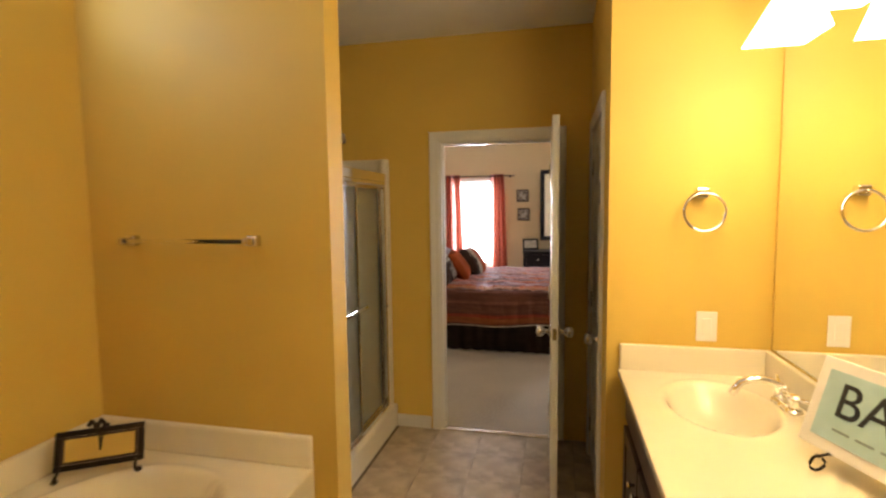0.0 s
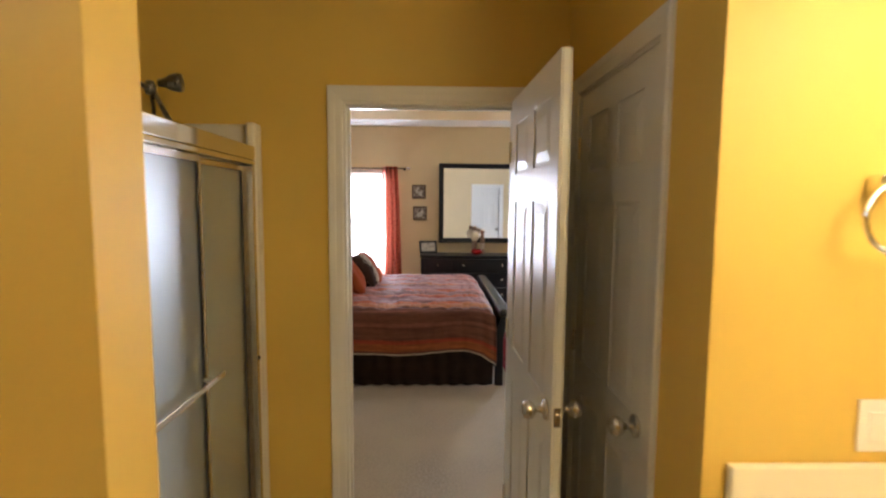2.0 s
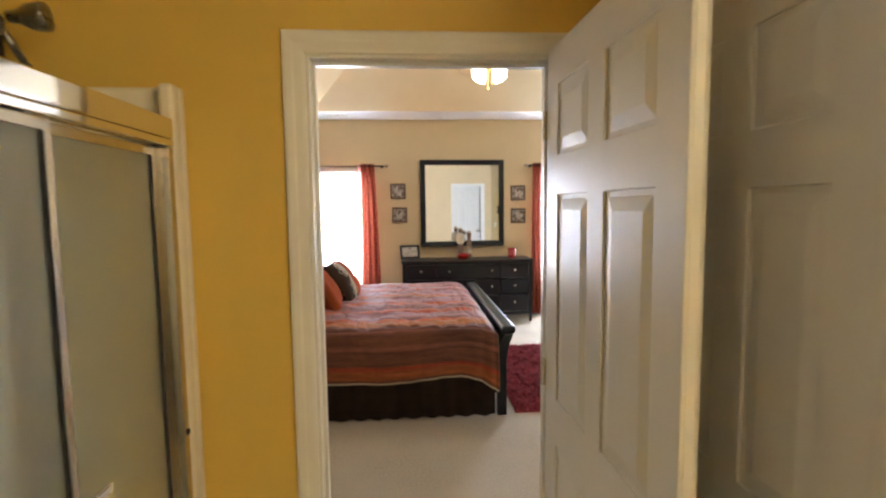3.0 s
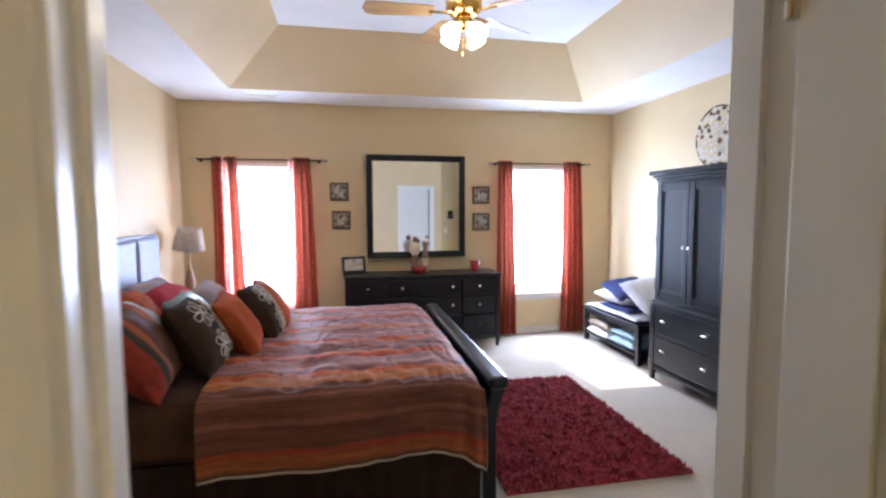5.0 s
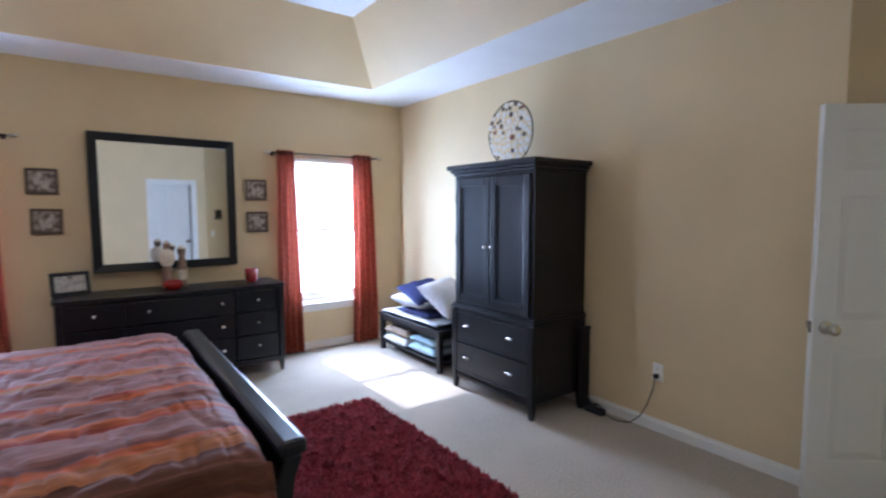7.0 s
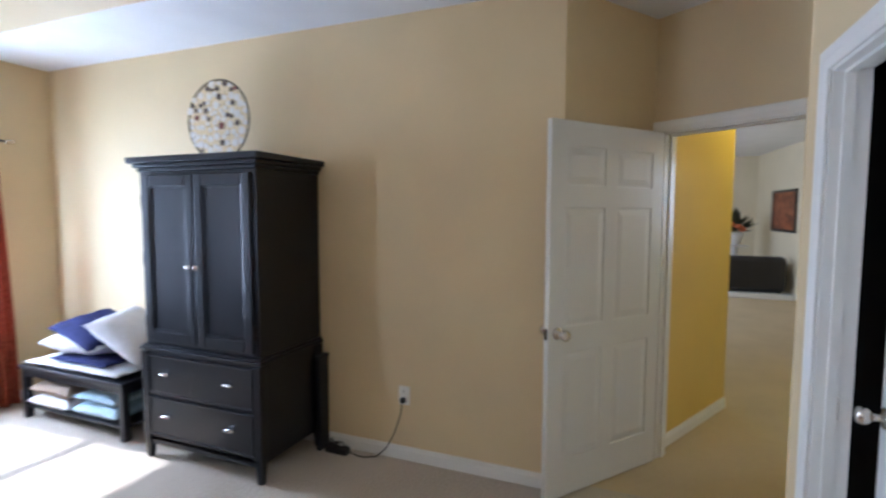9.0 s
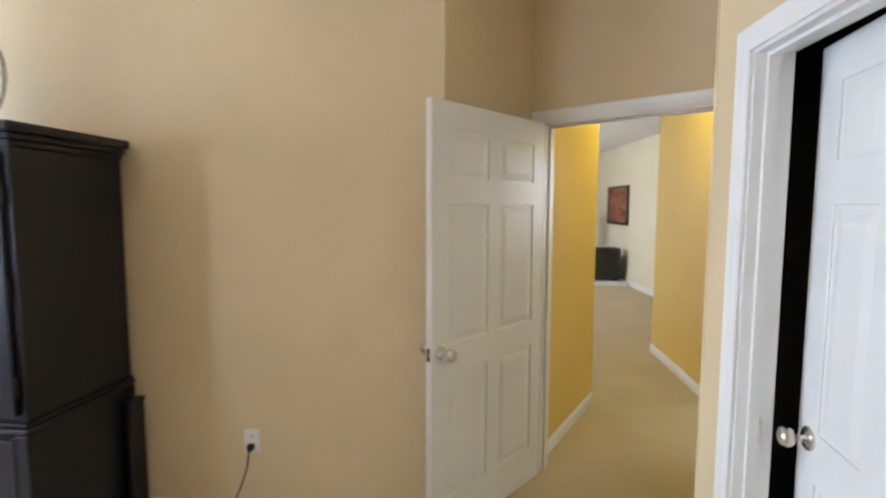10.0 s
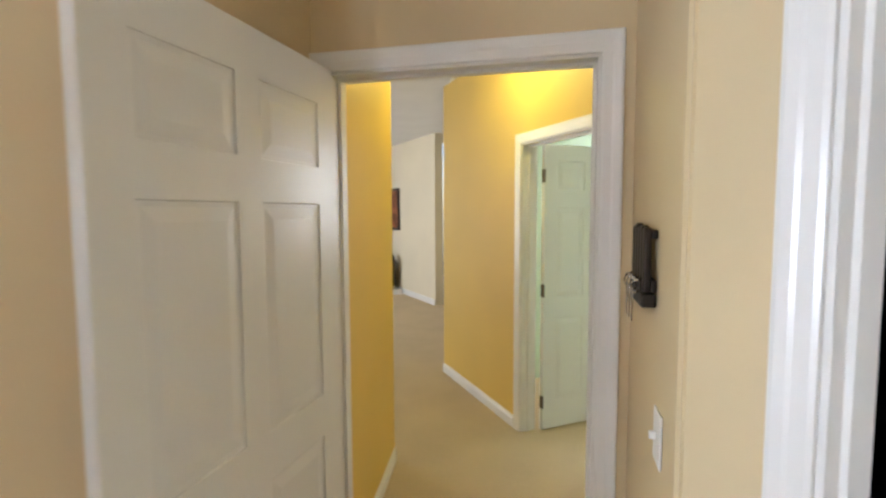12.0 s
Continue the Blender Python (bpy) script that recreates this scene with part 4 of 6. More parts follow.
def dresser():
    e = thing("dresser", "long black lacquered dresser with metal knobs", "dresser")
    x0, x1, y0, y1, top = -0.295, 1.425, 8.235, 8.70, 0.84
    bow = lambda x: 0.035 * max(0.0, math.sin(math.pi * (x - x0) / (x1 - x0))) ** 0.7
    def curved(a, b, z0, z1, off, depth):
        bm = bmesh.new()
        n = 14
        rows_v = []
        for i in range(n + 1):
            x = a + (b - a) * i / n
            y = y0 - off - bow(x)
            rows_v.append([bm.verts.new(p) for p in ((x, y, z0), (x, y, z1), (x, y0 - off - bow(x) + depth, z1), (x, y0 - off - bow(x) + depth, z0))])
        for p, q in zip(rows_v, rows_v[1:]):
            for k in range(4):
                bm.faces.new((p[k], q[k], q[(k + 1) % 4], p[(k + 1) % 4]))
        bm.faces.new(rows_v[0])
        bm.faces.new(rows_v[-1][::-1])
        bmesh.ops.recalc_face_normals(bm, faces=bm.faces[:])
        return bm
    part("top", curved(x0 - 0.015, x1 + 0.015, top - 0.028, top, 0.025, y1 - y0 + 0.02), BLACK, e, bevel=0.005)
    part("body", boxes((x0, y0, 0.13, x1, y1, top - 0.028)), BLACK, e)
    part("apron", curved(x0 + 0.04, x1 - 0.04, 0.10, 0.145, 0.004, 0.03), BLACK, e)
    cols = ((x0 + 0.05, x0 + 0.43), (x0 + 0.45, x1 - 0.45), (x1 - 0.43, x1 - 0.05))
    zs = ((0.60, 0.785), (0.385, 0.585), (0.165, 0.37))
    for ci, (a, b) in enumerate(cols):
        for z0, z1 in zs:
            d = part("drawer", curved(a, b, z0, z1, 0.006, 0.05), BLACK, e, bevel=0.004)
            for x in ((a + b) / 2,) if ci != 1 else (a + 0.16, b - 0.10):
                knob_at(d, x, y0 - 0.006 - bow(x), (z0 + z1) / 2 + 0.01, pose(0, 0, 0, 90).to_3x3())
    for x in (x0 + 0.022, x1 - 0.022):
        for y in (y0 + 0.0, y1 - 0.022):
            bm = bmesh.new()
            lo = [bm.verts.new((x + 0.013 * a, y + 0.013 * b, 0)) for a, b in ((-1, -1), (1, -1), (1, 1), (-1, 1))]
            hi = [bm.verts.new((x + 0.024 * a, y + 0.024 * b, 0.2)) for a, b in ((-1, -1), (1, -1), (1, 1), (-1, 1))]
            up = [bm.verts.new((x + 0.024 * a, y + 0.024 * b, top - 0.03)) for a, b in ((-1, -1), (1, -1), (1, 1), (-1, 1))]
            for p, q in ((lo, hi), (hi, up)):
                for k in range(4):
                    bm.faces.new((p[k], p[(k + 1) % 4], q[(k + 1) % 4], q[k]))
            bm.faces.new(lo[::-1])
            bm.faces.new(up)
            part("leg", bm, BLACK, e, bevel=0.003)


dresser()
RED = material("glossy_red_glaze", (0.36, 0.018, 0.015), 0.2, var=0.15, scale=20, coat=0.5)
TAUPE = material("carved_taupe_resin", (0.26, 0.17, 0.11), 0.6, var=0.3, scale=40, bump=0.4, bscale=150)
IVORY = material("ivory_resin", (0.72, 0.62, 0.45), 0.5, var=0.1, scale=40, bump=0.3, bscale=120)


def dresser_items():
    z = 0.841
    f = thing("photo_frame", "black photo frame leaning back on the dresser", "photo frame", at=(-0.185, 8.50, z), turn=14)
    b = part("frame", boxes((-0.135, 0, 0.004, 0.135, 0.018, 0.034), (-0.135, 0, 0.164, 0.135, 0.018, 0.194), (-0.135, 0, 0.034, -0.105, 0.018, 0.164), (0.105, 0, 0.034, 0.135, 0.018, 0.164)), BLACK, f, bevel=0.004)
    b.matrix_local = pose(0, 0, 0, -14)
    part("print", boxes((-0.105, 0.006, 0.034, 0.105, 0.010, 0.164)), PHOTO, b, "pale photograph")
    part("strut", boxes((-0.02, 0.055, 0.0, 0.02, 0.062, 0.14), m=pose(0, 0.02, 0, 14)), BLACK, f)
    # carved pair of figures: a plain turned shape each
    def figure(name, label, x, y, prof, mats, dark):
        bm = bmesh.new()
        lathe(bm, (x, y, z), prof, 20)
        for f in bm.faces:
            h = f.calc_center_median().z - z
            f.material_index = 1 if any(lo <= h < hi for lo, hi in dark) else 0
        link(name, bm, mats, smooth=True, label=label, category="figurine")
    figure("ivory_figurine", "tall ivory and dark carved figurine on the dresser", 0.495, 8.47,
           [(0.045, 0), (0.05, 0.02), (0.038, 0.08), (0.045, 0.15), (0.036, 0.2), (0.06, 0.235), (0.066, 0.29), (0.05, 0.33), (0.02, 0.345), (0.03, 0.37), (0.03, 0.395), (0.012, 0.42)], [IVORY, TAUPE], ((0.0, 0.2), (0.345, 0.395)))
    figure("taupe_figurine", "slim taupe carved figurine beside a taller one", 0.61, 8.46,
           [(0.042, 0), (0.045, 0.02), (0.03, 0.07), (0.04, 0.16), (0.032, 0.24), (0.022, 0.28), (0.03, 0.3), (0.034, 0.335), (0.04, 0.345), (0.014, 0.37)], [TAUPE, IVORY], ((0.07, 0.2), (0.34, 0.38)))
    d = thing("red_dish", "low glossy red dish in front of the figurines", "bowl")
    bm = bmesh.new()
    lathe(bm, (0.52, 8.365, z), [(0.045, 0), (0.07, 0.02), (0.082, 0.05), (0.075, 0.072), (0.068, 0.05), (0.03, 0.02)], 24)
    part("bowl", bm, RED, d, smooth=True)
    bm = bmesh.new()
    for k in range(6):
        a = k * 1.05
        lathe(bm, (0.52 + 0.036 * math.cos(a), 8.365 + 0.036 * math.sin(a), z + 0.045), [(0.008, 0), (0.022, 0.014), (0.02, 0.03), (0.006, 0.04)], 10)
    part("filling", bm, RED, d, smooth=True)
    c = thing("red_candle_cup", "small red glass candle cup on the dresser", "candle holder")
    bm = bmesh.new()
    lathe(bm, (1.20, 8.45, z), [(0.046, 0), (0.05, 0.01), (0.062, 0.125), (0.058, 0.125), (0.046, 0.02)], 24)
    part("cup", bm, RED, c, smooth=True)
    bm = bmesh.new()
    lathe(bm, (1.20, 8.45, z + 0.021), [(0.045, 0), (0.05, 0.06), (0.01, 0.062)], 20)
    part("candle", bm, material("dark_red_wax", (0.2, 0.01, 0.012), 0.5), c)


dresser_items()


def armoire():
    e = thing("armoire", "black lacquered two-door armoire with two lower drawers", "armoire")
    x0, x1, y0, y1 = 2.445, 3.03, 5.955, 6.905
    part("upper_body", boxes((x0 + 0.025, y0 + 0.02, 0.735, x1, y1 - 0.02, 1.80)), BLACK, e, bevel=0.004)
    part("lower_body", boxes((x0 + 0.012, y0 + 0.008, 0.12, x1, y1 - 0.008, 0.70)), BLACK, e, bevel=0.004)
    part("waist_moulding", boxes((x0 - 0.004, y0 - 0.006, 0.70, x1, y1 + 0.006, 0.718), (x0 + 0.008, y0 + 0.006, 0.718, x1, y1 - 0.006, 0.735)), BLACK, e, bevel=0.005)
    part("cornice", boxes((x0 + 0.012, y0 + 0.008, 1.80, x1, y1 - 0.008, 1.825), (x0 - 0.006, y0 - 0.01, 1.825, x1, y1 + 0.01, 1.85), (x0 - 0.03, y0 - 0.034, 1.85, x1, y1 + 0.034, 1.888)), BLACK, e, bevel=0.007)
    ym = (y0 + y1) / 2
    for k, (a, b) in enumerate(((y0 + 0.05, ym - 0.003), (ym + 0.003, y1 - 0.05))):
        d = part("door", boxes((x0 + 0.004, a, 0.76, x0 + 0.024, a + 0.062, 1.78), (x0 + 0.004, b - 0.062, 0.76, x0 + 0.024, b, 1.78),
                 (x0 + 0.004, a + 0.062, 0.76, x0 + 0.024, b - 0.062, 0.83), (x0 + 0.004, a + 0.062, 1.71, x0 + 0.024, b - 0.062, 1.78)), BLACK, e, bevel=0.006)
        part("door_panel", boxes((x0 + 0.014, a + 0.062, 0.83, x0 + 0.022, b - 0.062, 1.71)), BLACK, d)
        part("bead", boxes((x0 + 0.008, a + 0.062, 0.83, x0 + 0.014, a + 0.074, 1.71), (x0 + 0.008, b - 0.074, 0.83, x0 + 0.014, b - 0.062, 1.71),
             (x0 + 0.008, a + 0.074, 0.83, x0 + 0.014, b - 0.074, 0.842), (x0 + 0.008, a + 0.074, 1.698, x0 + 0.014, b - 0.074, 1.71)), BLACK, d)
        bm = bmesh.new()
        yk = b - 0.03 if k == 0 else a + 0.03
        lathe(bm, (x0 + 0.004, yk, 1.235), [(0.007, 0), (0.006, 0.012), (0.015, 0.018), (0.015, 0.026), (0.007, 0.031)], 14, pose(0, 0, 0, 0, -90).to_3x3())
        part("knob", bm, CHROME, d, smooth=True)
        for z in (0.88, 1.27, 1.62):
            yh = a - 0.006 if k == 0 else b + 0.006
            bm = bmesh.new()
            tube(bm, (x0 + 0.014, yh, z - 0.04), (x0 + 0.014, yh, z + 0.04), 0.008, n=10)
            part("hinge", bm, IRON, d)
    for z0, z1 in ((0.43, 0.675), (0.165, 0.41)):
        d = part("drawer", boxes((x0 + 0.0, y0 + 0.055, z0, x0 + 0.012, y1 - 0.055, z1)), BLACK, e, bevel=0.005)
        part("bead", boxes((x0 - 0.006, y0 + 0.055, z0, x0, y1 - 0.055, z0 + 0.014), (x0 - 0.006, y0 + 0.055, z1 - 0.014, x0, y1 - 0.055, z1),
             (x0 - 0.006, y0 + 0.055, z0 + 0.014, x0, y0 + 0.069, z1 - 0.014), (x0 - 0.006, y1 - 0.069, z0 + 0.014, x0, y1 - 0.055, z1 - 0.014)), BLACK, d, bevel=0.003)
        for y in (y0 + 0.22, y1 - 0.22):
            bm = bmesh.new()
            tube(bm, (x0, y - 0.018, (z0 + z1) / 2 + 0.015), (x0 - 0.022, y - 0.018, (z0 + z1) / 2 + 0.015), 0.005, n=8)
            tube(bm, (x0, y + 0.018, (z0 + z1) / 2 + 0.015), (x0 - 0.022, y + 0.018, (z0 + z1) / 2 + 0.015), 0.005, n=8)
            tube(bm, (x0 - 0.022, y - 0.032, (z0 + z1) / 2 + 0.015), (x0 - 0.022, y + 0.032, (z0 + z1) / 2 + 0.015), 0.009, n=10)
            part("pull", bm, CHROME, d, "short polished metal pull", smooth=True)
    part("apron", boxes((x0 + 0.012, y0 + 0.05, 0.095, x0 + 0.03, y1 - 0.05, 0.15)), BLACK, e, bevel=0.004)
    for x in (x0 + 0.025, x1 - 0.03):
        for y in (y0 + 0.028, y1 - 0.028):
            bm = bmesh.new()
            lo = [bm.verts.new((x + 0.016 * a, y + 0.016 * b, 0)) for a, b in ((-1, -1), (1, -1), (1, 1), (-1, 1))]
            hi = [bm.verts.new((x + 0.027 * a, y + 0.027 * b, 0.16)) for a, b in ((-1, -1), (1, -1), (1, 1), (-1, 1))]
            up = [bm.verts.new((x + 0.027 * a, y + 0.027 * b, 0.69)) for a, b in ((-1, -1), (1, -1), (1, 1), (-1, 1))]
            for p, q in ((lo, hi), (hi, up)):
                for k in range(4):
                    bm.faces.new((p[k], p[(k + 1) % 4], q[(k + 1) % 4], q[k]))
            bm.faces.new(lo[::-1])
            bm.faces.new(up)
            part("leg", bm, BLACK, e, bevel=0.004)


armoire()


def disc_decor(name, label, m, r, seed, stand, spots):
    """A round openwork metal piece: a ring, fine wires and many small discs."""
    e = thing(name, label, "wall decor")
    e.matrix_world = m
    bm = bmesh.new()
    for rr in (r, r * 0.985):
        bend(bm, [(rr * math.cos(2 * math.pi * k / 48), 0, rr * math.sin(2 * math.pi * k / 48)) for k in range(49)], 0.004, 6)
    part("ring", bm, IRON, e, smooth=True)
    rng = random.Random(seed)
    bm = bmesh.new()
    for k in range(14):
        x = -r + 2 * r * (k + 0.5) / 14
        h = math.sqrt(max(0, r * r - x * x))
        tube(bm, (x, 0, -h), (x, 0, h), 0.0014, n=5)
    for k in range(8):
        zz = -r + 2 * r * (k + 0.5) / 8
        h = math.sqrt(max(0, r * r - zz * zz))
        tube(bm, (-h, 0, zz), (h, 0, zz), 0.0012, n=5)
    tagged(part("wires", bm, NICKEL, e), kind="stuff")
    if spots:
        SHELL = material("pale_capiz_disc", (0.72, 0.68, 0.62), 0.35, var=0.08, scale=30, rnd=0.2)
        DARKD = material("dark_brown_disc", (0.06, 0.03, 0.02), 0.4, var=0.3, scale=30)
        REDD = material("rust_disc", (0.16, 0.035, 0.02), 0.4)
        sets = [bmesh.new() for _ in range(3)]
        placed = []
        for _ in range(900):
            a, q = rng.uniform(0, 6.283), r * 0.95 * math.sqrt(rng.random())
            p, s = (q * math.cos(a), q * math.sin(a)), rng.uniform(0.013, 0.026)
            if all(math.hypot(p[0] - c[0], p[1] - c[1]) > s + c[2] + 0.001 for c in placed):
                placed.append((*p, s))
                which = 0 if len(placed) % 4 else (2 if len(placed) % 24 == 0 else 1)
                lathe(sets[which], (p[0], -0.002, p[1]), [(s, 0), (s, 0.004), (s * 0.6, 0.006)], 10, pose(0, 0, 0, 90).to_3x3())
        for bmx, mt, lb in zip(sets, (SHELL, DARKD, REDD), ("pale shell discs", "dark brown discs", "rust discs")):
            tagged(part("inlay", bmx, mt, e, lb), kind="stuff")
    if stand:
        part("stand", boxes((-0.07, -0.03, -r - 0.012, 0.07, 0.07, -r - 0.002), (-0.05, -0.02, -r - 0.002, -0.042, 0.02, -r + 0.05), (0.042, -0.02, -r - 0.002, 0.05, 0.02, -r + 0.05)), IRON, e)
    return e


disc_decor("disc_plate_ornament", "round openwork ornament of pale and brown discs on the armoire", Matrix(((0, 1, 0, 2.86), (-1, 0, 0, 6.64), (0, 0, 1, 2.166), (0, 0, 0, 1))), 0.265, 5, True, True)
disc_decor("round_wall_sculpture", "round metal wall sculpture above the headboard", Matrix(((0, -1, 0, XL + 0.03), (1, 0, 0, 6.66), (0, 0, 1, 1.80), (0, 0, 0, 1))), 0.33, 9, False, True)


def bench():
    e = thing("storage_bench", "black wooden bench with a lower shelf", "bench")
    x0, x1, y0, y1 = 2.52, 2.96, 7.20, 8.32
    part("seat", boxes((x0 - 0.012, y0 - 0.012, 0.375, x1, y1 + 0.012, 0.41)), BLACK, e, bevel=0.006)
    part("seat_rail", boxes((x0 + 0.006, y0 + 0.05, 0.325, x0 + 0.024, y1 - 0.05, 0.374), (x0 + 0.05, y0 + 0.006, 0.325, x1 - 0.05, y0 + 0.024, 0.374), (x0 + 0.05, y1 - 0.024, 0.325, x1 - 0.05, y1 - 0.006, 0.374)), BLACK, e, bevel=0.003)
    part("shelf", boxes((x0 + 0.01, y0 + 0.01, 0.085, x1 - 0.01, y1 - 0.01, 0.105)), BLACK, e, bevel=0.004)
    for x in (x0, x1 - 0.05):
        for y in (y0, y1 - 0.05):
            part("leg", boxes((x, y, 0, x + 0.05, y + 0.05, 0.374)), BLACK, e, bevel=0.004)


bench()


def soft(bm, w, d, h, m, power=2.6, seed=0, n=22, crease=0.012):
    """A stuffed cushion: w by d across, h thick, with pinched corners and a seam."""
    for side in (1, -1):
        g = []
        for j in range(n + 1):
            row = []
            for i in range(n + 1):
                u, v = -1 + 2 * i / n, -1 + 2 * j / n
                t = max(0.0, (1 - abs(u) ** power) * (1 - abs(v) ** power)) ** 0.5
                pin = 1 - 0.07 * (1 - abs(v) ** 2) * abs(u) ** 3
                pin2 = 1 - 0.07 * (1 - abs(u) ** 2) * abs(v) ** 3
                wr = crease * noise.noise(Vector((u * 2.2 + seed, v * 2.2, seed * 1.7 + side))) * (0.3 + t)
                row.append(bm.verts.new(m @ Vector((w / 2 * u * pin, d / 2 * v * pin2, side * h / 2 * t + wr))))
            g.append(row)
        for j in range(n):
            for i in range(n):
                q = (g[j][i], g[j][i + 1], g[j + 1][i + 1], g[j + 1][i])
                bm.faces.new(q if side > 0 else q[::-1])
    bmesh.ops.remove_doubles(bm, verts=bm.verts[:], dist=0.0006)
    return bm


WHITE_CLOTH = cloth("white_cotton", (0.74, 0.74, 0.76), 0.05, 0.06, 12, bump=0.3)
BLUE_CLOTH = cloth("navy_cotton", (0.024, 0.028, 0.095), 0.03, 0.2, 14, bump=0.3)
TAN_CLOTH = cloth("taupe_fleece", (0.32, 0.24, 0.18), 0.03, 0.15, 14, bump=0.6)
SKY_CLOTH = cloth("pale_blue_cotton", (0.42, 0.55, 0.62), 0.03, 0.12, 14, bump=0.4)


def bench_load():
    def one(name, label, cat, mat, w, d, h, m, seed):
        bm = bmesh.new()
        soft(bm, w, d, h, m, seed=seed, power=4.0 if cat == "blanket" else 2.6)
        link(name, bm, mat, smooth=True, label=label, category=cat)
    one("folded_quilt", "pale folded quilt spread on the bench", "blanket", WHITE_CLOTH, 0.45, 1.04, 0.06, pose(2.735, 7.76, 0.441), 1)
    one("navy_throw", "navy blue throw folded on the quilt", "blanket", BLUE_CLOTH, 0.43, 0.62, 0.045, pose(2.735, 7.70, 0.492), 11)
    one("white_pillow", "white pillow piled on the bench", "pillow", WHITE_CLOTH, 0.42, 0.58, 0.17, pose(2.74, 7.80, 0.585, 0, 6, 6), 2)
    one("navy_pillow", "navy blue pillow slumped on a white one", "pillow", BLUE_CLOTH, 0.44, 0.58, 0.14, pose(2.75, 7.76, 0.685, 10, -10, -10), 3)
    one("large_white_pillow", "large white pillow leaning against the armoire", "pillow", WHITE_CLOTH, 0.44, 0.50, 0.20, pose(2.80, 7.43, 0.665, 32, -8, 6), 4)
    one("taupe_blanket", "folded taupe blanket on the bench shelf", "blanket", TAN_CLOTH, 0.42, 0.46, 0.11, pose(2.73, 8.02, 0.235), 5)
    one("cream_blanket", "folded cream blanket on the bench shelf", "blanket", WHITE_CLOTH, 0.43, 0.46, 0.09, pose(2.72, 8.02, 0.145), 6)
    one("pale_blue_blanket", "folded pale blue blanket on the bench shelf", "blanket", SKY_CLOTH, 0.42, 0.46, 0.10, pose(2.73, 7.53, 0.150), 7)
    one("pale_blue_sheet", "folded pale blue sheet on the bench shelf", "linen", SKY_CLOTH, 0.40, 0.44, 0.09, pose(2.73, 7.53, 0.240), 8)


bench_load()

# ---- bed ----
def stripe_cloth():
    m = bpy.data.materials.new("striped_comforter_cloth")
    m.use_nodes = True
    n, l = m.node_tree.nodes, m.node_tree.links
    b = n["Principled BSDF"]
    uv, sep, ramp = n.new("ShaderNodeUVMap"), n.new("ShaderNodeSeparateXYZ"), n.new("ShaderNodeValToRGB")
    uv.uv_map = "UVMap"
    nz = n.new("ShaderNodeTexNoise")
    nz.inputs["Scale"].default_value, nz.inputs["Detail"].default_value = 9.0, 5.0
    ma = n.new("ShaderNodeMath")
    ma.operation = "MULTIPLY_ADD"
    ma.inputs[1].default_value = 0.006
    l.new(uv.outputs[0], sep.inputs[0])
    l.new(uv.outputs[0], nz.inputs["Vector"])
    l.new(nz.outputs["Fac"], ma.inputs[0])
    l.new(sep.outputs["X"], ma.inputs[2])
    l.new(ma.outputs[0], ramp.inputs["Fac"])
    gold, orange, rust, mauve, brown, plum = (0.38, 0.13, 0.038), (0.46, 0.105, 0.032), (0.29, 0.05, 0.026), (0.32, 0.16, 0.15), (0.145, 0.053, 0.034), (0.22, 0.085, 0.068)
    dull, umber = (0.29, 0.085, 0.03), (0.20, 0.075, 0.05)
    bands = ((0.0, brown), (0.010, dull), (0.034, rust), (0.044, brown), (0.085, umber), (0.094, brown), (0.13, umber), (0.136, brown), (0.165, gold), (0.205, orange), (0.222, plum), (0.24, mauve), (0.295, rust), (0.305, orange),
             (0.325, plum), (0.385, mauve), (0.405, orange), (0.425, rust), (0.435, mauve), (0.50, plum), (0.525, gold), (0.545, orange), (0.555, mauve), (0.62, plum), (0.645, rust), (0.665, orange),
             (0.68, mauve), (0.75, plum), (0.775, orange), (0.80, mauve), (0.88, brown))
    ramp.color_ramp.interpolation = "CONSTANT"
    while len(ramp.color_ramp.elements) < len(bands):
        ramp.color_ramp.elements.new(0.5)
    for el, (p, c) in zip(ramp.color_ramp.elements, bands):
        el.position, el.color = p, (*c, 1)
    # slubs along the stripes
    mp, n2, mix = n.new("ShaderNodeMapping"), n.new("ShaderNodeTexNoise"), n.new("ShaderNodeMix")
    mp.inputs["Scale"].default_value = (320, 14, 1)
    n2.inputs["Scale"].default_value = 1.0
    l.new(uv.outputs[0], mp.inputs["Vector"])
    l.new(mp.outputs[0], n2.inputs["Vector"])
    mix.data_type, mix.blend_type = "RGBA", "OVERLAY"
    mix.inputs[0].default_value = 0.4
    l.new(ramp.outputs[0], mix.inputs[6])
    l.new(n2.outputs["Fac"], mix.inputs[7])
    mp2, n3, mix2 = n.new("ShaderNodeMapping"), n.new("ShaderNodeTexNoise"), n.new("ShaderNodeMix")
    mp2.inputs["Scale"].default_value = (95, 2.2, 1)
    n3.inputs["Scale"].default_value, n3.inputs["Detail"].default_value = 1.0, 3.0
    l.new(uv.outputs[0], mp2.inputs["Vector"])
    l.new(mp2.outputs[0], n3.inputs["Vector"])
    mix2.data_type, mix2.blend_type = "RGBA", "OVERLAY"
    mix2.inputs[0].default_value = 0.75
    l.new(mix.outputs[2], mix2.inputs[6])
    l.new(n3.outputs["Fac"], mix2.inputs[7])
    l.new(mix2.outputs[2], b.inputs["Base Color"])
    b.inputs["Roughness"].default_value = 0.66
    b.inputs["Specular IOR Level"].default_value = 0.22
    b.inputs["Sheen Weight"].default_value, b.inputs["Sheen Roughness"].default_value = 0.16, 0.3
    bp = n.new("ShaderNodeBump")
    bp.inputs["Strength"].default_value, bp.inputs["Distance"].default_value = 0.4, 0.003
    l.new(n2.outputs["Fac"], bp.inputs["Height"])
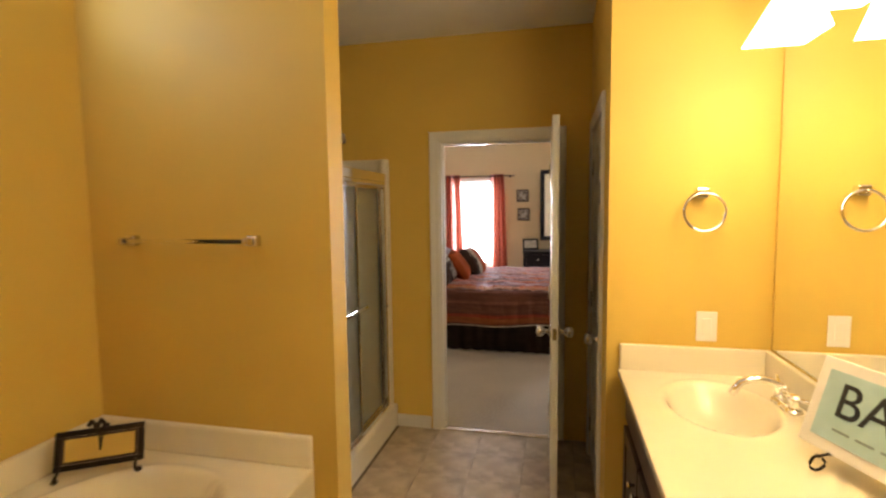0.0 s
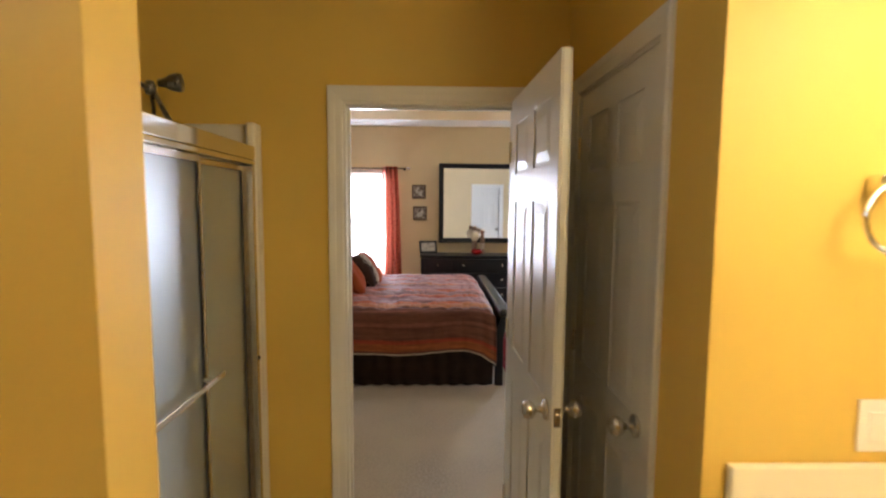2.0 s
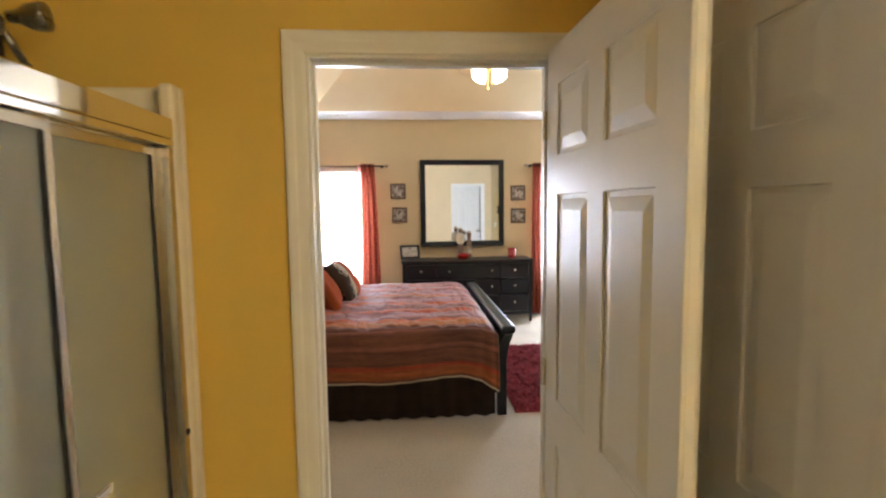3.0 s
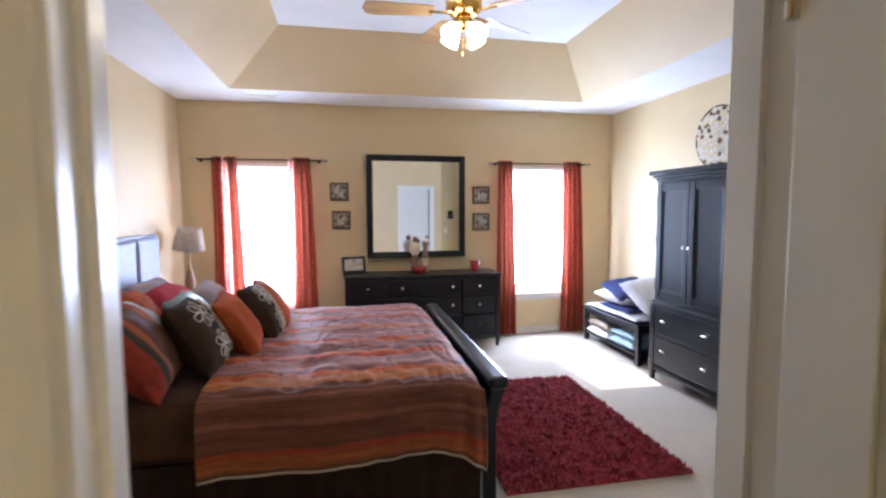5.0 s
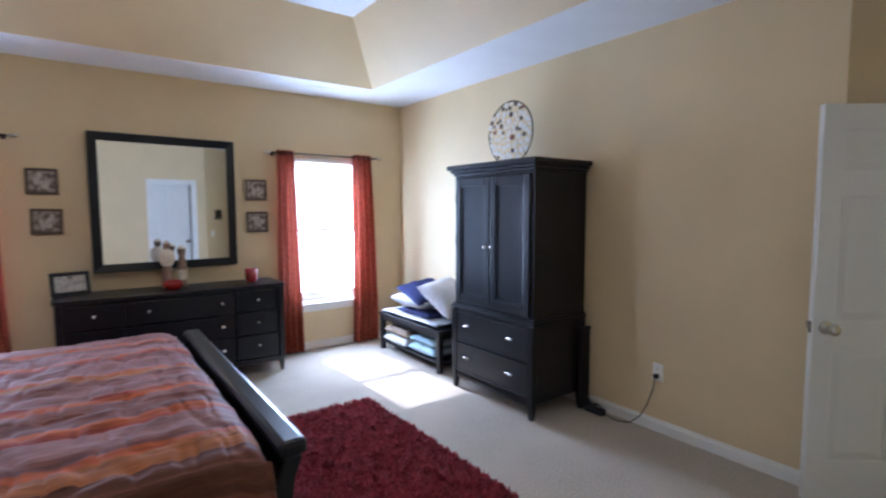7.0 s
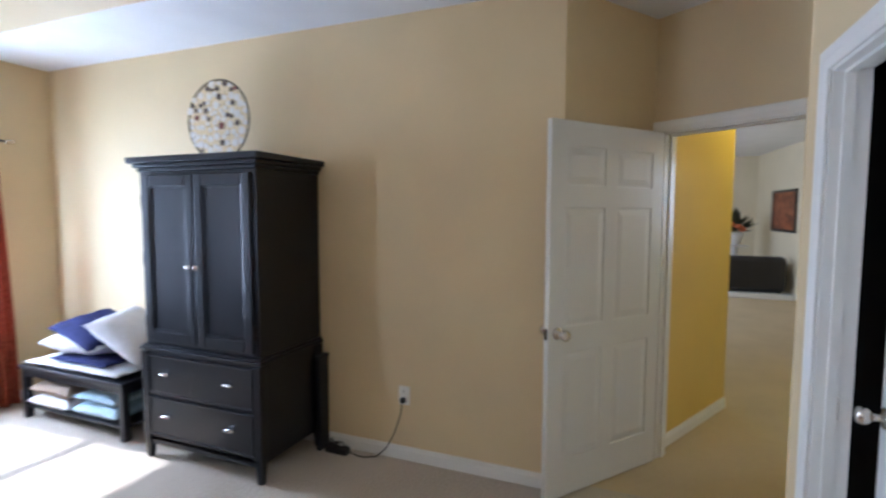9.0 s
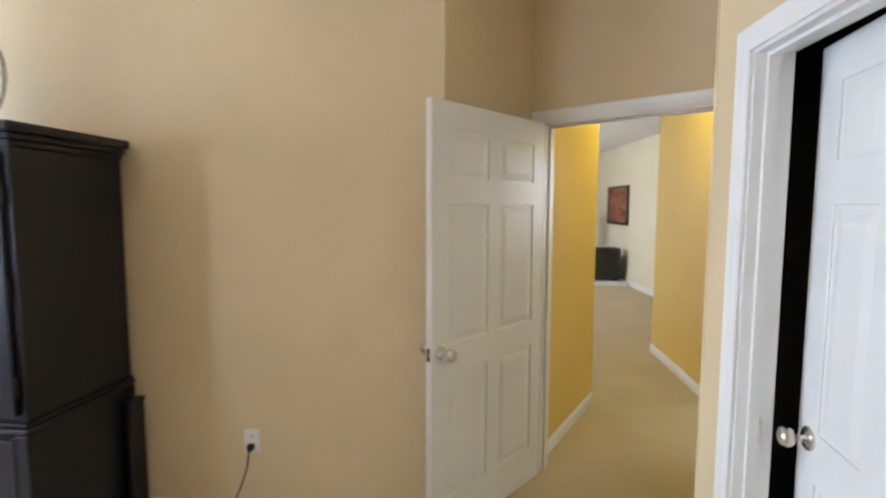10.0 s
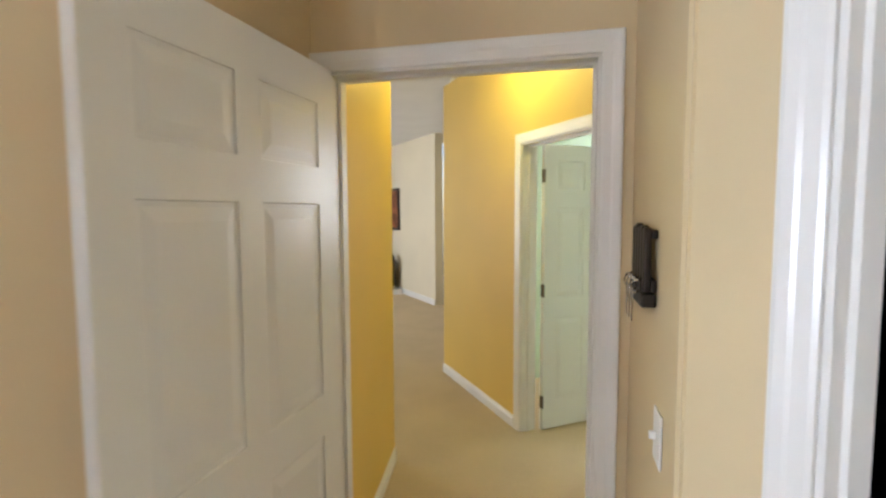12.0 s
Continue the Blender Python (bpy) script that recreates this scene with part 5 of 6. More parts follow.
    l.new(bp.outputs[0], b.inputs["Normal"])
    return m


STRIPES = stripe_cloth()
SKIRT = cloth("dark_brown_bed_skirt", (0.028, 0.016, 0.012), 0.02, 0.2, 10)
# headboard leather; the pale blue window glare is mixed into its base colour
LEATHER = material("leather_with_blue_glare", (0.23, 0.26, 0.37), 0.55, var=0.06, scale=14, bump=0.3, bscale=220, coat=0.04)
BROWN_SHEET = cloth("dark_brown_sheet", (0.07, 0.035, 0.022), 0.02, 0.2, 8)
PIPING = material("cream_piping", (0.42, 0.35, 0.26), 0.8)


def bed():
    e = thing("sleigh_bed", "black sleigh bed dressed with a striped comforter", "bed")
    y0, y1, xh, xf = 5.30, 7.44, -1.93, 0.42
    # footboard: a curved panel with a rolled top rail and two posts
    bm = bmesh.new()
    prof = [(0.0, 0.16), (0.0, 0.42), (0.018, 0.54), (0.05, 0.615)]
    rows_v = [[bm.verts.new((xf + 0.012 + a, y, z)) for a, z in prof] + [bm.verts.new((xf + 0.042 + a, y, z)) for a, z in prof[::-1]] for y in (y0 + 0.05, y1 - 0.05)]
    n = len(rows_v[0])
    for k in range(n):
        bm.faces.new((rows_v[0][k], rows_v[1][k], rows_v[1][(k + 1) % n], rows_v[0][(k + 1) % n]))
    bm.faces.new(rows_v[0])
    bm.faces.new(rows_v[1][::-1])
    bmesh.ops.recalc_face_normals(bm, faces=bm.faces[:])
    part("footboard", bm, BLACK, e, bevel=0.003)
    part("foot_rail", boxes((xf + 0.030, y0 - 0.005, 0.612, xf + 0.135, y1 + 0.005, 0.675)), BLACK, e, bevel=0.022)
    for y in (y0, y1 - 0.06):
        bm = bmesh.new()
        pr = [(0.0, 0.0), (0.0, 0.42), (0.022, 0.54), (0.05, 0.612)]
        r = [[bm.verts.new((xf - 0.004 + a, yy, z)) for a, z in pr] + [bm.verts.new((xf + 0.066 + a, yy, z)) for a, z in pr[::-1]] for yy in (y, y + 0.06)]
        n = len(r[0])
        for k in range(n):
            bm.faces.new((r[0][k], r[1][k], r[1][(k + 1) % n], r[0][(k + 1) % n]))
        bm.faces.new(r[0])
        bm.faces.new(r[1][::-1])
        bmesh.ops.recalc_face_normals(bm, faces=bm.faces[:])
        part("foot_post", bm, BLACK, e, bevel=0.006)
    for y in (y0 + 0.012, y1 - 0.042):
        part("side_rail", boxes((xh, y, 0.17, xf + 0.01, y + 0.03, 0.34)), BLACK, e, bevel=0.005)
    # headboard with padded panels
    h = part("headboard", boxes((XL + 0.012, y0 - 0.10, 0.05, XL + 0.06, y1 + 0.34, 1.345)), LEATHER, e, bevel=0.012)
    npan = 5
    for k in range(npan):
        a = y0 - 0.08 + k * (y1 - y0 + 0.40) / npan
        b = a + (y1 - y0 + 0.40) / npan - 0.003
        for z0, z1 in ((0.45, 0.89), (0.895, 1.33)):
            bm = bmesh.new()
            soft(bm, b - a, z1 - z0, 0.06, Matrix(((0, 0, 1, XL + 0.065), (1, 0, 0, (a + b) / 2), (0, 1, 0, (z0 + z1) / 2), (0, 0, 0, 1))), power=22, seed=k, n=22, crease=0.002)
            pd = part("padded_panel", bm, LEATHER, h, "glossy padded leather panel with daylight glare in its colour", smooth=True)
    for k in range(1, npan):
        yb = y0 - 0.08 + k * (y1 - y0 + 0.40) / npan - 0.004
        bm = bmesh.new()
        lathe(bm, (XL + 0.075, yb, 0.893), [(0.018, 0), (0.015, 0.008), (0.004, 0.012)], 12, pose(0, 0, 0, 0, 90).to_3x3())
        part("button", bm, DARK, h)
    for y in (y0 - 0.06, y1 + 0.28):
        part("head_foot", boxes((XL + 0.016, y, 0.0, XL + 0.056, y + 0.05, 0.05)), BLACK, h)
    part("mattress", boxes((xh + 0.02, y0 + 0.02, 0.34, xf - 0.03, y1 - 0.02, 0.655)), BROWN_SHEET, e, bevel=0.05)
    part("box_spring", boxes((xh + 0.02, y0 + 0.05, 0.27, xf - 0.0, y1 - 0.05, 0.335)), SKIRT, e)
    # bed skirt down to the floor on both sides
    for y, s in ((y0 - 0.004, -1), (y1 + 0.004, 1)):
        bm = bmesh.new()
        n = 150
        top = [bm.verts.new((xh + (xf - 0.02 - xh) * i / n, y + s * 0.006 * math.sin(i * 0.75), 0.36)) for i in range(n + 1)]
        lo = [bm.verts.new((xh + (xf - 0.02 - xh) * i / n, y + s * (0.004 + 0.016 * math.sin(i * 0.75 + 0.3 * math.sin(i * 0.2))), 0.012)) for i in range(n + 1)]
        for i in range(n):
            bm.faces.new((top[i], top[i + 1], lo[i + 1], lo[i]))
        part("bed_skirt", bm, SKIRT, e, "dark brown gathered bed skirt", smooth=True)
    return e


bed()


def comforter():
    """One quilted sheet over the mattress that hangs down both long sides."""
    e = thing("comforter", "striped rust, orange, mauve and brown quilted comforter on the bed", "comforter")
    y0, y1, x0, x1, top = 5.30, 7.44, -0.98, 0.405, 0.675
    hang, r = 0.31, 0.085
    prof = []
    n = 16
    for k in range(n + 1):
        prof.append((y0 - 0.028 - 0.014 * math.sin(k / n * 3), top - r - hang + hang * k / n))
    for k in range(1, 9):
        a = math.pi / 2 * k / 9
        prof.append((y0 - 0.028 + r * (1 - math.cos(a)), top - r + r * math.sin(a)))
    for k in range(71):
        prof.append((y0 - 0.028 + r + (y1 - y0 + 0.056 - 2 * r) * k / 70, top))
    full = prof + [(y0 + y1 - y, z) for y, z in prof[:n + 9][::-1]]
    arc = [0.0]
    for a, b in zip(full, full[1:]):
        arc.append(arc[-1] + math.hypot(a[0] - b[0], a[1] - b[1]))
    bm = bmesh.new()
    uvl = bm.loops.layers.uv.new("UVMap")
    nx = 170
    g = []
    ymid = (y0 + y1) / 2
    for i in range(nx + 1):
        x = x0 + (x1 - x0) * i / nx
        row = []
        for (y, z), s in zip(full, arc):
            flat = 1.0 if z > top - 0.002 else max(0.0, (z - (top - r - hang)) / (r + hang)) * 0.5
            crown = 0.035 * math.cos((y - ymid) / (y1 - y0) * 2.6) if z > top - 0.02 else 0
            w = 0.014 * noise.noise(Vector((x * 4.5, s * 4, 0.3))) + 0.009 * noise.noise(Vector((x * 13, s * 9, 2.3))) - 0.014 * max(0.0, 0.22 - abs(noise.noise(Vector((x * 3.2, s * 7, 5.1))))) / 0.22 - 0.011 * max(0.0, 0.14 - abs(noise.noise(Vector((x * 10, s * 6, 9.7))))) / 0.14
            quilt = -0.012 * math.exp(-((((s * 3.2) % 1) - 0.5) ** 2) * 90) * (0.4 + 0.6 * abs(noise.noise(Vector((x * 3, s, 4.0)))))
            foot = -0.05 * max(0, (x - (x1 - 0.12)) / 0.12) ** 2
            if z > top - 0.03:
                p = (x + 0.012 * noise.noise(Vector((s * 6, x, 1))), y + 0.008 * noise.noise(Vector((x * 6, s, 7))), z + crown + (w + quilt) * flat + foot)
            else:
                out = -1 if y < ymid else 1
                fold = 0.012 * math.sin(x * 16 + 1.5 * math.sin(x * 5)) * (1 - flat) + 0.35 * w
                corner = max(0.0, (x - (x1 - 0.26)) / 0.26) ** 2 * (1 - flat)
                p = (x + 0.012 * corner, y + out * (abs(fold) + 0.004 + 0.03 * corner * (1 + math.sin(x * 60))), z + (0.012 * math.sin(x * 7 + 1) + 0.03 * (x - x0) - 0.11 * corner) * (1 - flat))
            row.append(bm.verts.new(p))
        g.append(row)
    for i in range(nx):
        for j in range(len(full) - 1):
            f = bm.faces.new((g[i][j], g[i + 1][j], g[i + 1][j + 1], g[i][j + 1]))
            for lp, (ii, jj) in zip(f.loops, ((i, j), (i + 1, j), (i + 1, j + 1), (i, j + 1))):
                lp[uvl].uv = (arc[jj] / arc[-1], (x1 - x0) * ii / nx)
    bmesh.ops.recalc_face_normals(bm, faces=bm.faces[:])
    ob = part("cover", bm, STRIPES, e, smooth=True)
    sd = ob.modifiers.new("thick", "SOLIDIFY")
    sd.thickness, sd.offset = 0.014, -1
    for j in (0, -1):
        b2 = bmesh.new()
        bend(b2, [ob.data.vertices[i * len(full) + (0 if j == 0 else len(full) - 1)].co.copy() for i in range(nx + 1)], 0.007, 6)
        part("piping", b2, PIPING, e, "cream corded edge", smooth=True)


comforter()
ORANGE_CLOTH = cloth("burnt_orange_velvet", (0.36, 0.075, 0.022), 0.02, 0.2, 8, bump=0.4, bscale=300)
BROWN_CLOTH = cloth("dark_brown_velvet", (0.045, 0.026, 0.018), 0.02, 0.25, 10, bump=0.4, bscale=300)
MAUVE_CLOTH = cloth("grey_mauve_cotton", (0.32, 0.25, 0.25), 0.02, 0.12, 10, bump=0.4, bscale=300)
PINK_CLOTH = cloth("raspberry_cotton", (0.42, 0.035, 0.05), 0.02, 0.12, 10, bump=0.4, bscale=300)
GREY_CLOTH = cloth("grey_satin", (0.34, 0.36, 0.36), 0.02, 0.12, 10, bump=0.2, bscale=300, rough=0.5)

EMBROIDERY = material("cream_embroidery_thread", (0.62, 0.56, 0.44), 0.6, var=0.1, scale=60)


def pillow(name, label, mat, w, h, t, x, y, z, lean, yaw, roll=0, seed=0, petals=False):
    """A pillow standing on its edge, its face towards +x, leaning back by lean degrees."""
    e = thing(name, label, "pillow", "bed pillows")
    e.matrix_world = pose(x, y, z, 0, 0, yaw) @ pose(0, 0, 0, 0, -lean, 0) @ pose(0, 0, 0, roll) @ Matrix(((0, 0, 1, 0), (1, 0, 0, 0), (0, 1, 0, 0), (0, 0, 0, 1)))
    bm = bmesh.new()
    soft(bm, w, h, t, Matrix.Identity(4), seed=seed, crease=0.018)
    part("cover", bm, mat, e, smooth=True)
    if petals:
        bm = bmesh.new()
        for cx, cy in ((-0.09, 0.10), (0.08, 0.02), (-0.06, -0.11), (0.12, 0.16), (0.10, -0.15)):
            for k in range(6):
                a = k * math.pi / 3 + cx * 9
                pts = []
                for q in range(11):
                    b = q / 10 * math.pi
                    r, o = 0.085 * math.sin(b), 0.022 * math.sin(b * 2)
                    px = cx + r * math.cos(a) - o * math.sin(a)
                    py = cy + r * math.sin(a) + o * math.cos(a)
                    u, v = min(0.99, abs(2 * px / w)), min(0.99, abs(2 * py / h))
                    zz = t / 2 * max(0, (1 - u ** 2.6) * (1 - v ** 2.6)) ** 0.5
                    pts.append((px, py, zz + 0.011))
                if all(abs(p[0]) < w / 2 * 0.93 and abs(p[1]) < h / 2 * 0.93 for p in pts):
                    bend(bm, pts, 0.0032, 5)
        tagged(part("embroidery", bm, EMBROIDERY, e, "cream looped petal embroidery"), kind="stuff")
    return e


def banded_cloth(name, bands, scale):
    """Cloth with bands across the pillow's width, with slubs along them."""
    m = bpy.data.materials.new(name)
    m.use_nodes = True
    n, l = m.node_tree.nodes, m.node_tree.links
    b = n["Principled BSDF"]
    tc, sep, ramp = n.new("ShaderNodeTexCoord"), n.new("ShaderNodeSeparateXYZ"), n.new("ShaderNodeValToRGB")
    mr, mp, nz, mix, bp = n.new("ShaderNodeMapRange"), n.new("ShaderNodeMapping"), n.new("ShaderNodeTexNoise"), n.new("ShaderNodeMix"), n.new("ShaderNodeBump")
    l.new(tc.outputs["Object"], sep.inputs[0])
    mr.inputs["From Min"].default_value, mr.inputs["From Max"].default_value = -scale / 2, scale / 2
    l.new(sep.outputs["X"], mr.inputs["Value"])
    l.new(mr.outputs["Result"], ramp.inputs["Fac"])
    while len(ramp.color_ramp.elements) < len(bands):
        ramp.color_ramp.elements.new(0.5)
    ramp.color_ramp.interpolation = "CONSTANT"
    for el, (p, c) in zip(ramp.color_ramp.elements, bands):
        el.position, el.color = p, (*c, 1)
    mp.inputs["Scale"].default_value = (130, 12, 12)
    nz.inputs["Scale"].default_value = 1.0
    l.new(tc.outputs["Object"], mp.inputs["Vector"])
    l.new(mp.outputs[0], nz.inputs["Vector"])
    mix.data_type, mix.blend_type = "RGBA", "OVERLAY"
    mix.inputs[0].default_value = 0.6
    l.new(ramp.outputs[0], mix.inputs[6])
    l.new(nz.outputs["Fac"], mix.inputs[7])
    l.new(mix.outputs[2], b.inputs["Base Color"])
    b.inputs["Roughness"].default_value, b.inputs["Specular IOR Level"].default_value = 0.75, 0.15
    bp.inputs["Strength"].default_value, bp.inputs["Distance"].default_value = 0.4, 0.003
    l.new(nz.outputs["Fac"], bp.inputs["Height"])
    l.new(bp.outputs[0], b.inputs["Normal"])
    return m


SHAM = banded_cloth("banded_rust_brown_satin", ((0.0, (0.24, 0.035, 0.02)), (0.16, (0.045, 0.032, 0.02)), (0.24, (0.28, 0.07, 0.022)), (0.32, (0.085, 0.034, 0.02)), (0.56, (0.13, 0.062, 0.032)), (0.66, (0.32, 0.08, 0.025)), (0.84, (0.06, 0.036, 0.02))), 0.56)
CORAL = banded_cloth("coral_and_olive_print", ((0.0, (0.38, 0.05, 0.04)), (0.2, (0.30, 0.19, 0.15)), (0.34, (0.11, 0.11, 0.07)), (0.5, (0.36, 0.045, 0.035)), (0.72, (0.28, 0.22, 0.18)), (0.86, (0.30, 0.045, 0.03))), 0.62)
TEAL_CLOTH = cloth("pale_teal_satin", (0.30, 0.38, 0.38), 0.02, 0.12, 10, bump=0.2, bscale=300, rough=0.45)


def pillows():
    z = 0.665
    P = pillow
    # lying against the headboard
    P("sleeping_pillow", "mauve pillow lying against the headboard", MAUVE_CLOTH, 0.68, 0.46, 0.24, -1.74, 5.70, z + 0.17, 48, 0, seed=1)
    P("sleeping_pillow", "coral and olive printed pillow against the headboard", CORAL, 0.66, 0.44, 0.24, -1.75, 6.40, z + 0.18, 42, 2, seed=2)
    P("sleeping_pillow", "mauve pillow near the window end of the bed", MAUVE_CLOTH, 0.68, 0.44, 0.24, -1.72, 7.06, z + 0.17, 46, -3, seed=3)
    P("dark_cushion", "dark brown cushion propped at the headboard", BROWN_CLOTH, 0.42, 0.40, 0.19, -1.68, 6.06, z + 0.24, 28, 6, 4, seed=6)
    P("rust_cushion", "burnt orange cushion beside a dark one at the headboard", ORANGE_CLOTH, 0.40, 0.36, 0.18, -1.60, 6.34, z + 0.22, 36, 4, -5, seed=16)
    P("raspberry_pillow", "raspberry cotton pillow lying on the others", PINK_CLOTH, 0.62, 0.44, 0.18, -1.56, 5.60, z + 0.20, 64, 4, seed=4)
    P("raspberry_pillow", "raspberry cotton pillow behind the scatter cushions", PINK_CLOTH, 0.60, 0.44, 0.18, -1.50, 6.80, z + 0.20, 60, -6, 5, seed=5)
    P("coral_pillow", "coral and olive printed pillow laid flat among the cushions", CORAL, 0.56, 0.42, 0.18, -1.50, 6.02, z + 0.18, 60, 8, -4, seed=17)
    # middle row
    P("grey_cushion", "shiny grey cushion in the middle row", GREY_CLOTH, 0.48, 0.42, 0.20, -1.42, 5.84, z + 0.20, 42, 2, seed=15)
    P("teal_cushion", "pale teal satin cushion in the middle row", TEAL_CLOTH, 0.46, 0.40, 0.20, -1.24, 6.28, z + 0.19, 40, 4, seed=7)
    P("mauve_cushion", "greyish mauve cushion in the middle row", MAUVE_CLOTH, 0.52, 0.42, 0.20, -1.22, 6.74, z + 0.185, 40, 3, seed=8)
    # front row
    P("banded_sham", "rust and brown banded satin square cushion", SHAM, 0.52, 0.48, 0.24, -1.30, 5.53, z + 0.195, 36, 4, 3, seed=9)
    P("embroidered_cushion", "dark brown cushion with cream looped petals", BROWN_CLOTH, 0.46, 0.45, 0.22, -1.10, 5.81, z + 0.19, 30, 3, -3, seed=10, petals=True)
    P("orange_cushion", "burnt orange velvet cushion", ORANGE_CLOTH, 0.44, 0.43, 0.20, -0.95, 6.10, z + 0.18, 32, 5, 4, seed=11)
    P("embroidered_cushion", "dark brown cushion with cream looped petals", BROWN_CLOTH, 0.44, 0.43, 0.20, -0.87, 6.46, z + 0.18, 32, 4, -4, seed=12, petals=True)
    P("orange_cushion", "burnt orange velvet cushion behind a brown one", ORANGE_CLOTH, 0.44, 0.41, 0.19, -0.86, 6.80, z + 0.17, 36, 5, 3, seed=13)


pillows()


def nightstand_lamp():
    n = thing("nightstand", "black nightstand beside the bed", "nightstand")
    x0, x1, y0, y1 = -1.98, -1.52, 7.90, 8.36
    part("top", boxes((x0 - 0.01, y0 - 0.015, 0.60, x1 + 0.015, y1 + 0.015, 0.628)), BLACK, n, bevel=0.005)
    part("body", boxes((x0, y0, 0.12, x1, y1, 0.60)), BLACK, n, bevel=0.004)
    for z0, z1 in ((0.37, 0.58), (0.14, 0.35)):
        d = part("drawer", boxes((x1, y0 + 0.03, z0, x1 + 0.014, y1 - 0.03, z1)), BLACK, n, bevel=0.003)
        knob_at(d, x1 + 0.014, (y0 + y1) / 2, (z0 + z1) / 2, pose(0, 0, 0, 0, 90).to_3x3())
    for x in (x0 + 0.02, x1 - 0.05):
        for y in (y0 + 0.01, y1 - 0.04):
            part("leg", boxes((x, y, 0, x + 0.03, y + 0.03, 0.12)), BLACK, n, bevel=0.003)
    l = thing("table_lamp", "bedside lamp with a tilted pale cloth shade", "lamp", at=(-1.80, 8.14, 0.6285))
    bm = bmesh.new()
    lathe(bm, (0, 0, 0), [(0.07, 0), (0.072, 0.012), (0.03, 0.03), (0.022, 0.06), (0.045, 0.14), (0.05, 0.22), (0.03, 0.32), (0.014, 0.36), (0.012, 0.50), (0.018, 0.51), (0.012, 0.56)], 24)
    part("base", bm, material("tan_turned_wood", (0.32, 0.17, 0.08), 0.4, var=0.3, scale=12, stretch=(1, 1, 0.2)), l, smooth=True)
    bm = bmesh.new()
    m = pose(0, 0, 0.54, 5, 6, 0)
    r = [[bm.verts.new(m @ Vector((q * math.cos(2 * math.pi * k / 32), q * math.sin(2 * math.pi * k / 32), z))) for k in range(32)] for q, z in ((0.145, 0.0), (0.11, 0.22))]
    for k in range(32):
        bm.faces.new((r[0][k], r[0][(k + 1) % 32], r[1][(k + 1) % 32], r[1][k]))
    ob = part("shade", bm, cloth("pale_linen_shade", (0.68, 0.60, 0.52), 0.45, 0.1, 20), l, smooth=True)
    sd = ob.modifiers.new("thick", "SOLIDIFY")
    sd.thickness = 0.004


nightstand_lamp()


def rug():
    e = thing("shag_rug", "crimson shag rug beside the bed", "rug")
    SHAG = material("crimson_shag_yarn", (0.26, 0.017, 0.034), 0.8, var=0.5, scale=13, col2=(0.42, 0.05, 0.07), mix_scale=45, bump=0.5, bscale=300)
    x0, x1, y0, y1 = 0.56, 1.70, 5.33, 7.03
    part("backing", boxes((x0, y0, 0.0005, x1, y1, 0.012)), SHAG, e, bevel=0.003)
    rng = np.random.RandomState(3)
    n = 26000
    px, py = rng.uniform(x0, x1, n), rng.uniform(y0, y1, n)
    a, ln = rng.uniform(0, 2 * math.pi, n), rng.uniform(0.020, 0.038, n)
    clump = np.array([noise.noise(Vector((p * 14, q * 14, 0))) for p, q in zip(px, py)])
    a = a * 0.55 + clump * 5
    lean = rng.uniform(0.25, 0.85, n)
    verts, faces = np.zeros((n * 6, 3)), []
    ln = ln * (1 + 0.55 * clump)
    w = 0.0040
    for k, (t, zz) in enumerate(((0, 0.012), (0.55, 0.75), (1.0, 1.0))):
        cx, cy = px + np.cos(a) * ln * lean * t, py + np.sin(a) * ln * lean * t
        z = 0.012 + (ln * (1 - 0.45 * lean)) * (zz if k else 0)
        ww = w * (1.0, 1.0, 0.35)[k]
        for s, o in ((-1, 0), (1, 1)):
            verts[k * 2 + o::6] = np.stack([cx - s * np.sin(a) * ww, cy + s * np.cos(a) * ww, z], 1)
    base = np.arange(n)[:, None] * 6
    quads = np.concatenate([base + (0, 1, 3, 2), base + (2, 3, 5, 4)])
    me = bpy.data.meshes.new("pile")
    me.from_pydata(verts.tolist(), [], quads.tolist())
    me.materials.append(SHAG)
    ob = new("pile", me)
    ob.parent = e
    tagged(ob, "crimson shag yarn", kind="stuff")


rug()


